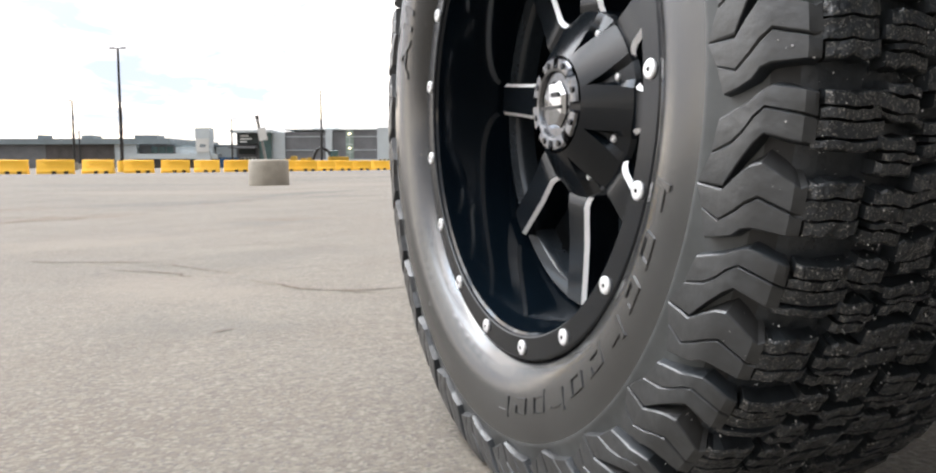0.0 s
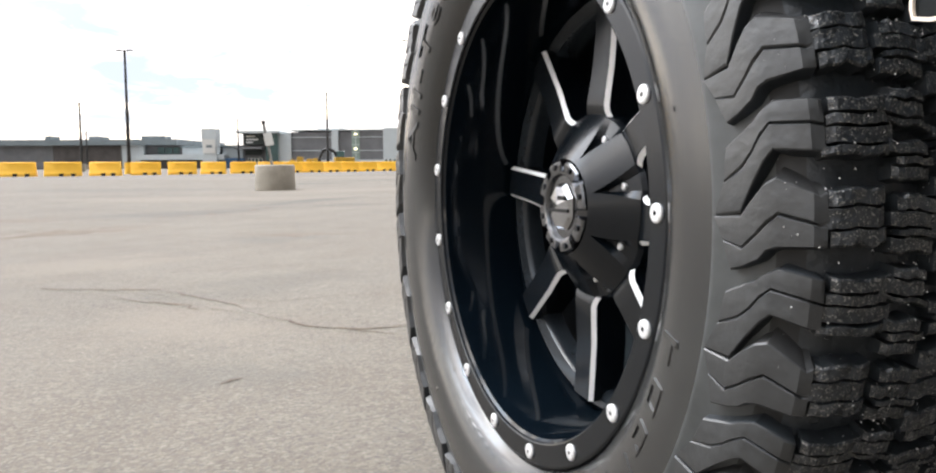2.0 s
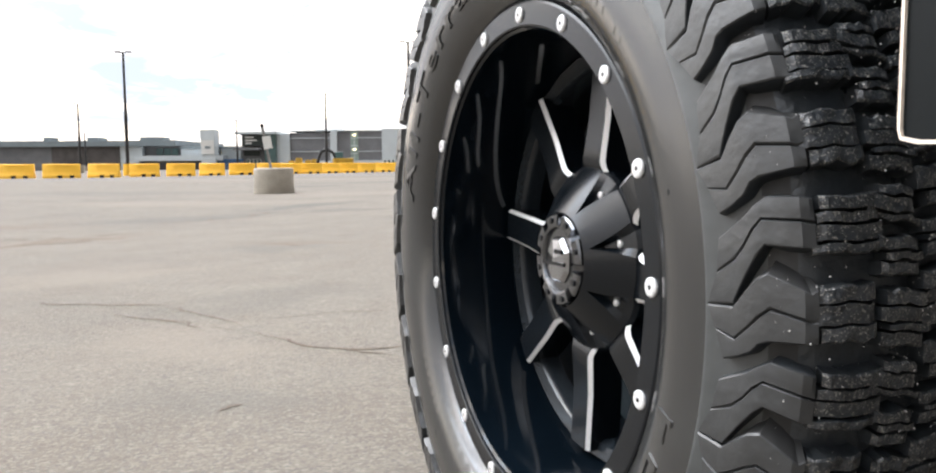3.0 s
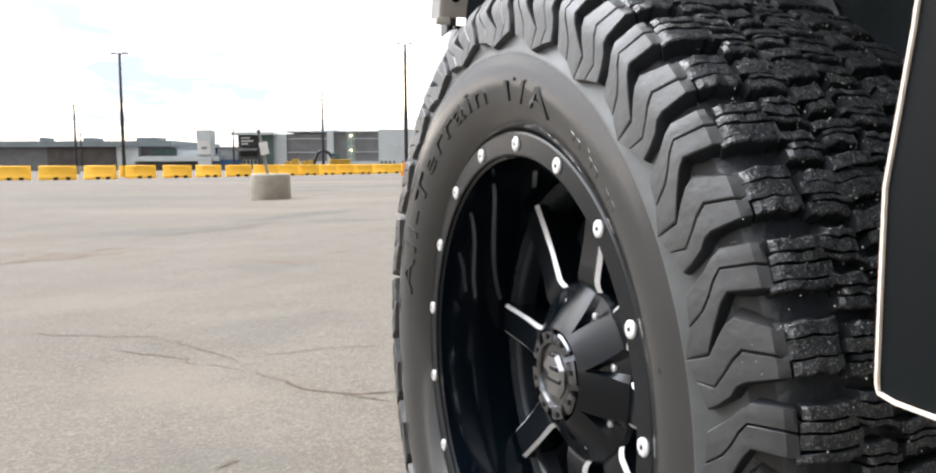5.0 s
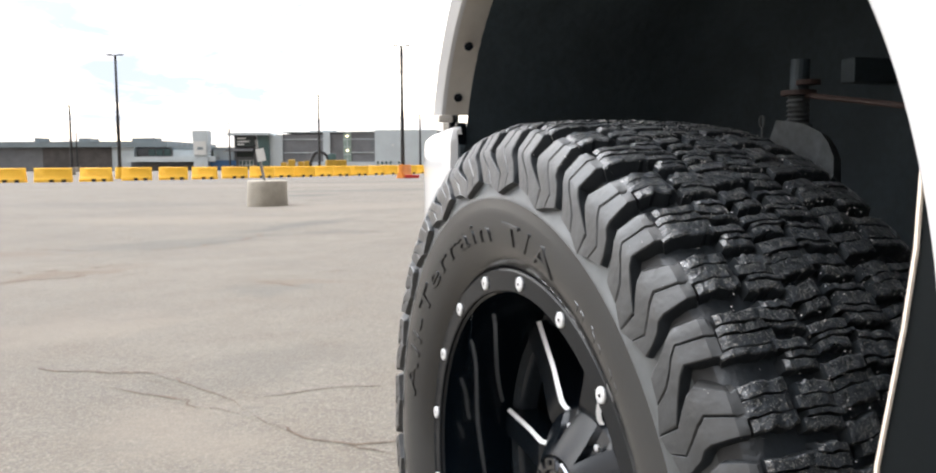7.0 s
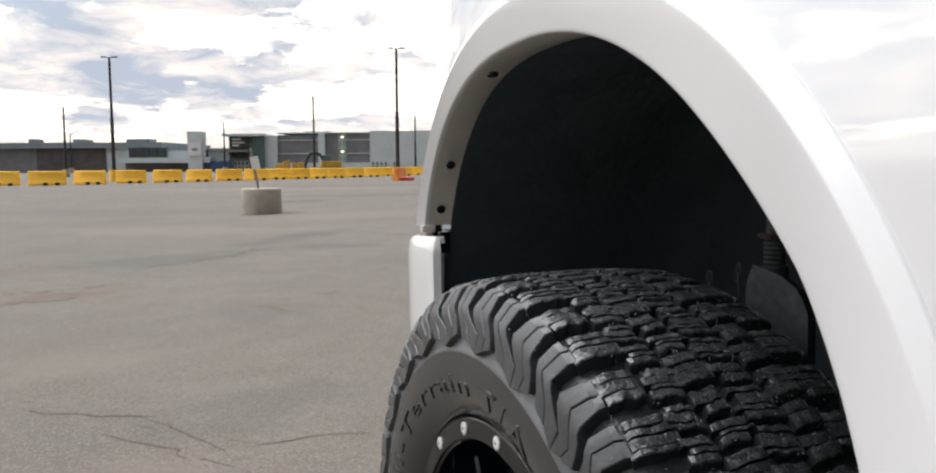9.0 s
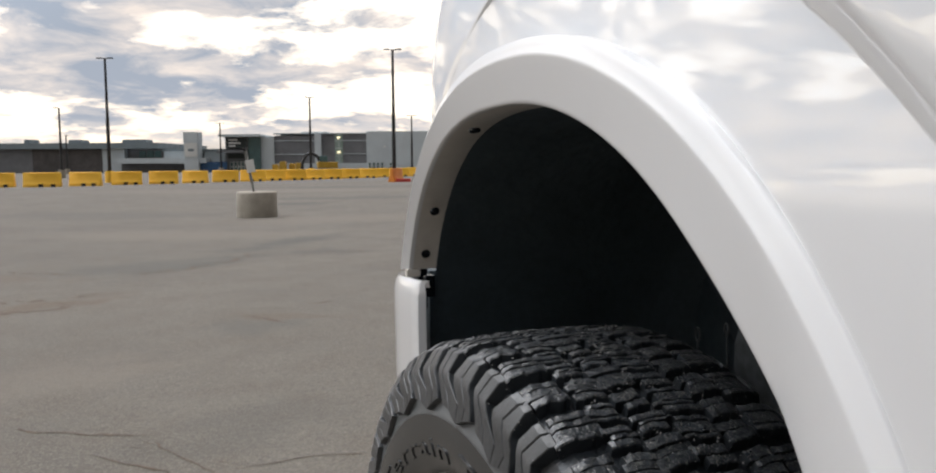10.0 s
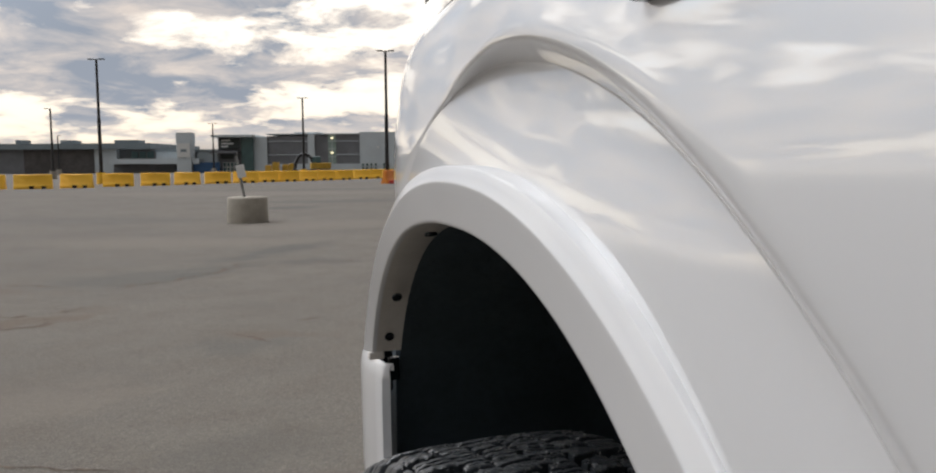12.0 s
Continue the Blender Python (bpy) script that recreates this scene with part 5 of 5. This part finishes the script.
block("canopy", -65.0, -48.0, -2.4, 1.0, 1.75, 2.75, "wall_light", mall, "pale grey canopy band")
block("low_wall", -57.0, -52.4, 0.4, 30, 0, 4.45, "wall_light", mall)
block("low_roof", -57.2, -45.4, 0.0, 30, 4.1, 4.5, "roof", mall)
block("link_wall", -49.2, -45.2, 0.5, 30, 0, 4.1, "wall_light", mall)
block("dark_base", -65.0, -52.2, -0.3, 0.2, 0, 1.7, "wall_dark", mall)
for x0, x1, z1 in ((-66.0, -61.5, 6.5), (-85.2, -84.2, 6.6), (-76.5, -74.2, 6.5)):
    block("roof_unit", x0, x1, 3, 7, 5.75, z1, "roof", mall, "grey plant on the roof")
hoard = thing("blue_hoarding", "dark blue hoarding along a building's foot", "hoarding", Matrix.Translation((0, 158, G)))
block("panel", -49.2, -44.2, 0, 0.3, 0, 2.0, "blue", hoard)

tower = thing("sign_tower", "pale square sign tower with a white panel", "sign tower", Matrix.Translation((-50.68, 158.5, G)))
block("shaft", -1.35, 1.35, -1.3, 1.3, 0, 7.6, "wall_light", tower)
block("head", -1.4, 1.4, -1.36, 1.36, 5.7, 7.65, "wall_light", tower)
block("panel", -1.2, 1.2, -1.50, -1.37, 3.0, 5.6, "white", tower, "white sign panel")
block("mark", -0.5, 0.6, -1.54, -1.505, 4.0, 4.5, "roof", tower, "unreadable pale mark")

store = thing("store_building", "large pale and dark grey store with a glazed entrance", "building", Matrix.Translation((0, 160, G)))
block("entrance_roof", -45.6, -37.6, -2.6, 20, 6.75, 7.2, "wall_light", store, "overhanging entrance roof")
block("entrance_box", -44.6, -40.3, -1.2, 20, 4.5, 6.75, "wall_dark", store)
board = block("sign_board", -44.3, -40.5, -1.45, -1.21, 4.6, 6.6, "dark_sign", store, "dark sign board with unreadable pale lines")
for i, (x0, x1, z) in enumerate(((-43.9, -42.2, 6.0), (-43.9, -41.6, 5.4), (-43.9, -42.6, 4.85))):
    block("sign_line", x0, x1, -1.52, -1.455, z, z + 0.32, "white", board)
block("corner_glazing", -40.3, -38.0, -1.0, 20, 0, 6.75, "glass", store, "teal corner glazing")
block("entrance_canopy", -45.8, -40.6, -3.0, -0.5, 3.7, 4.15, "wall_dark", store)
block("green_sign", -44.3, -41.2, -0.9, -0.6, 2.6, 3.6, "dark_sign", store, "dark green sign")
block("entrance_wall", -44.8, -40.3, -0.5, 20, 0, 4.5, "wall_dark", store)
for k in range(4):
    x = -43.9 + 0.72 * k
    door = block("glass_door", x, x + 0.64, -0.75, -0.55, 0, 2.0, "white", store, "white framed glass door")
    for z in (0.2, 1.15):
        block("pane", x + 0.1, x + 0.54, -0.80, -0.755, z, z + 0.75, "glass", door)
block("pale_wall", -38.0, -35.5, -0.4, 20, 0, 6.8, "wall_light", store)
block("panel_wall", -35.5, -27.6, 0.0, 20, 1.6, 6.95, "wall_dark", store, "dark grey panelled wall")
block("panel_wall", -26.3, -23.7, 0.0, 20, 1.6, 7.1, "wall_dark", store, "dark grey panelled wall")
block("panel_wall", -22.2, -17.6, 0.0, 20, 1.6, 7.25, "wall_dark", store, "dark grey panelled wall")
block("pier", -27.6, -26.3, -0.5, 20, 0, 7.3, "wall_light", store)
block("plinth", -35.5, -17.6, -0.25, 20, 0, 1.6, "wall_light", store)
block("coping", -35.6, -17.6, -0.3, 20, 7.25, 7.45, "wall_light", store)
for z in (3.3, 5.9):
    block("panel_joint", -35.5, -27.6, -0.12, 0.02, z, z + 0.14, "wall_light", store)
    block("panel_joint", -22.2, -17.6, -0.12, 0.02, z, z + 0.14, "wall_light", store)
strip = block("window_strip", -23.7, -22.2, -0.15, 20, 0, 7.3, "pale_glass", store, "tall lit window strip")
for z in (1.4, 2.9, 4.4, 5.9):
    block("mullion", -23.7, -22.2, -0.22, -0.155, z, z + 0.10, "wall_light", strip)
block("mullion", -23.0, -22.9, -0.22, -0.155, 0, 7.3, "wall_light", strip)
for z in (3.6, 6.4):
    block("wall_lamp", -23.2, -22.7, -0.4, -0.23, z, z + 0.25, "lamp_glow", strip, "small lit lamp")
block("end_wall", -17.6, -5.5, -0.4, 20, 0, 7.7, "wall_light", store)
block("end_panel", -5.5, 6.0, 0.0, 20, 0, 7.5, "wall_dark", store, "dark grey panelled wall")
block("wall_lamp", -14.3, -13.9, -0.6, -0.41, 4.6, 4.9, "white", store)
for k in range(7):
    x = -17.3 + 0.82 * k
    if k == 4:
        continue
    win = block("window", x, x + 0.55, -0.5, -0.41, 0.3, 1.75, "white", store)
    for z in (0.4, 1.1):
        block("pane", x + 0.08, x + 0.47, -0.55, -0.505, z, z + 0.55, "glass", win)
for x0, x1 in ((-28.4, -25.9), (-31.0, -28.9)):
    block("roof_unit", x0, x1, 4, 8, 6.9, 7.85, "wall_light", store, "grey plant on the roof")


# ---------------------------------------------------------------- building machine and stacked yellow plant
def excavator():
    root = thing("excavator", "black and yellow excavator with a bent arm, parked by the barriers", "excavator", pose(-19.2, 120, G, 0, 0, 15))
    for y in (-0.9, 0.9):
        bm = bmesh.new()
        box(bm, -1.6, 1.6, y - 0.25, y + 0.25, 0, 0.75, 0.22)
        part("track", bm, MAT["pole"], root, "black crawler track")
    bm = bmesh.new()
    box(bm, -1.2, 1.7, -1.0, 1.0, 0.8, 1.7, 0.12)
    part("house", bm, MAT["yellow"], root, "yellow engine house")
    bm = bmesh.new()
    box(bm, -0.9, 0.2, -0.9, 0.1, 1.7, 2.6, 0.08)
    part("cab", bm, MAT["glass"], root, "dark glazed cab")
    bm = bmesh.new()
    pts = [(-0.6, 0.3, 1.5), (-1.2, 0.3, 2.6), (-2.0, 0.3, 3.0), (-2.8, 0.3, 2.7), (-3.3, 0.3, 1.6), (-3.4, 0.3, 0.7)]
    for a, b in zip(pts, pts[1:]):
        tube(bm, a, b, 0.24, 0.20, 8)
    part("arm", bm, MAT["pole"], root, "dark bent arm")
    bm = bmesh.new()
    box(bm, -3.8, -3.0, -0.2, 0.8, 0.1, 0.8, 0.15)
    part("bucket", bm, MAT["pole"], root)
    return root


excavator()
for x, y, h in ((-26.9, 122, 1.3), (-25.6, 121, 1.7), (-24.4, 122, 1.4), (-23.2, 121, 1.5)):
    root = thing("stacked_crate", "yellow stacked site crate behind the barriers", "crate", pose(x, y, G), "yellow site crates")
    block("crate_body", -0.45, 0.45, -0.5, 0.5, 0, h, "yellow", root, "", 0.05)
    block("crate_lid", -0.38, 0.38, -0.42, 0.42, h, h + 0.12, "yellow", root, "", 0.03)
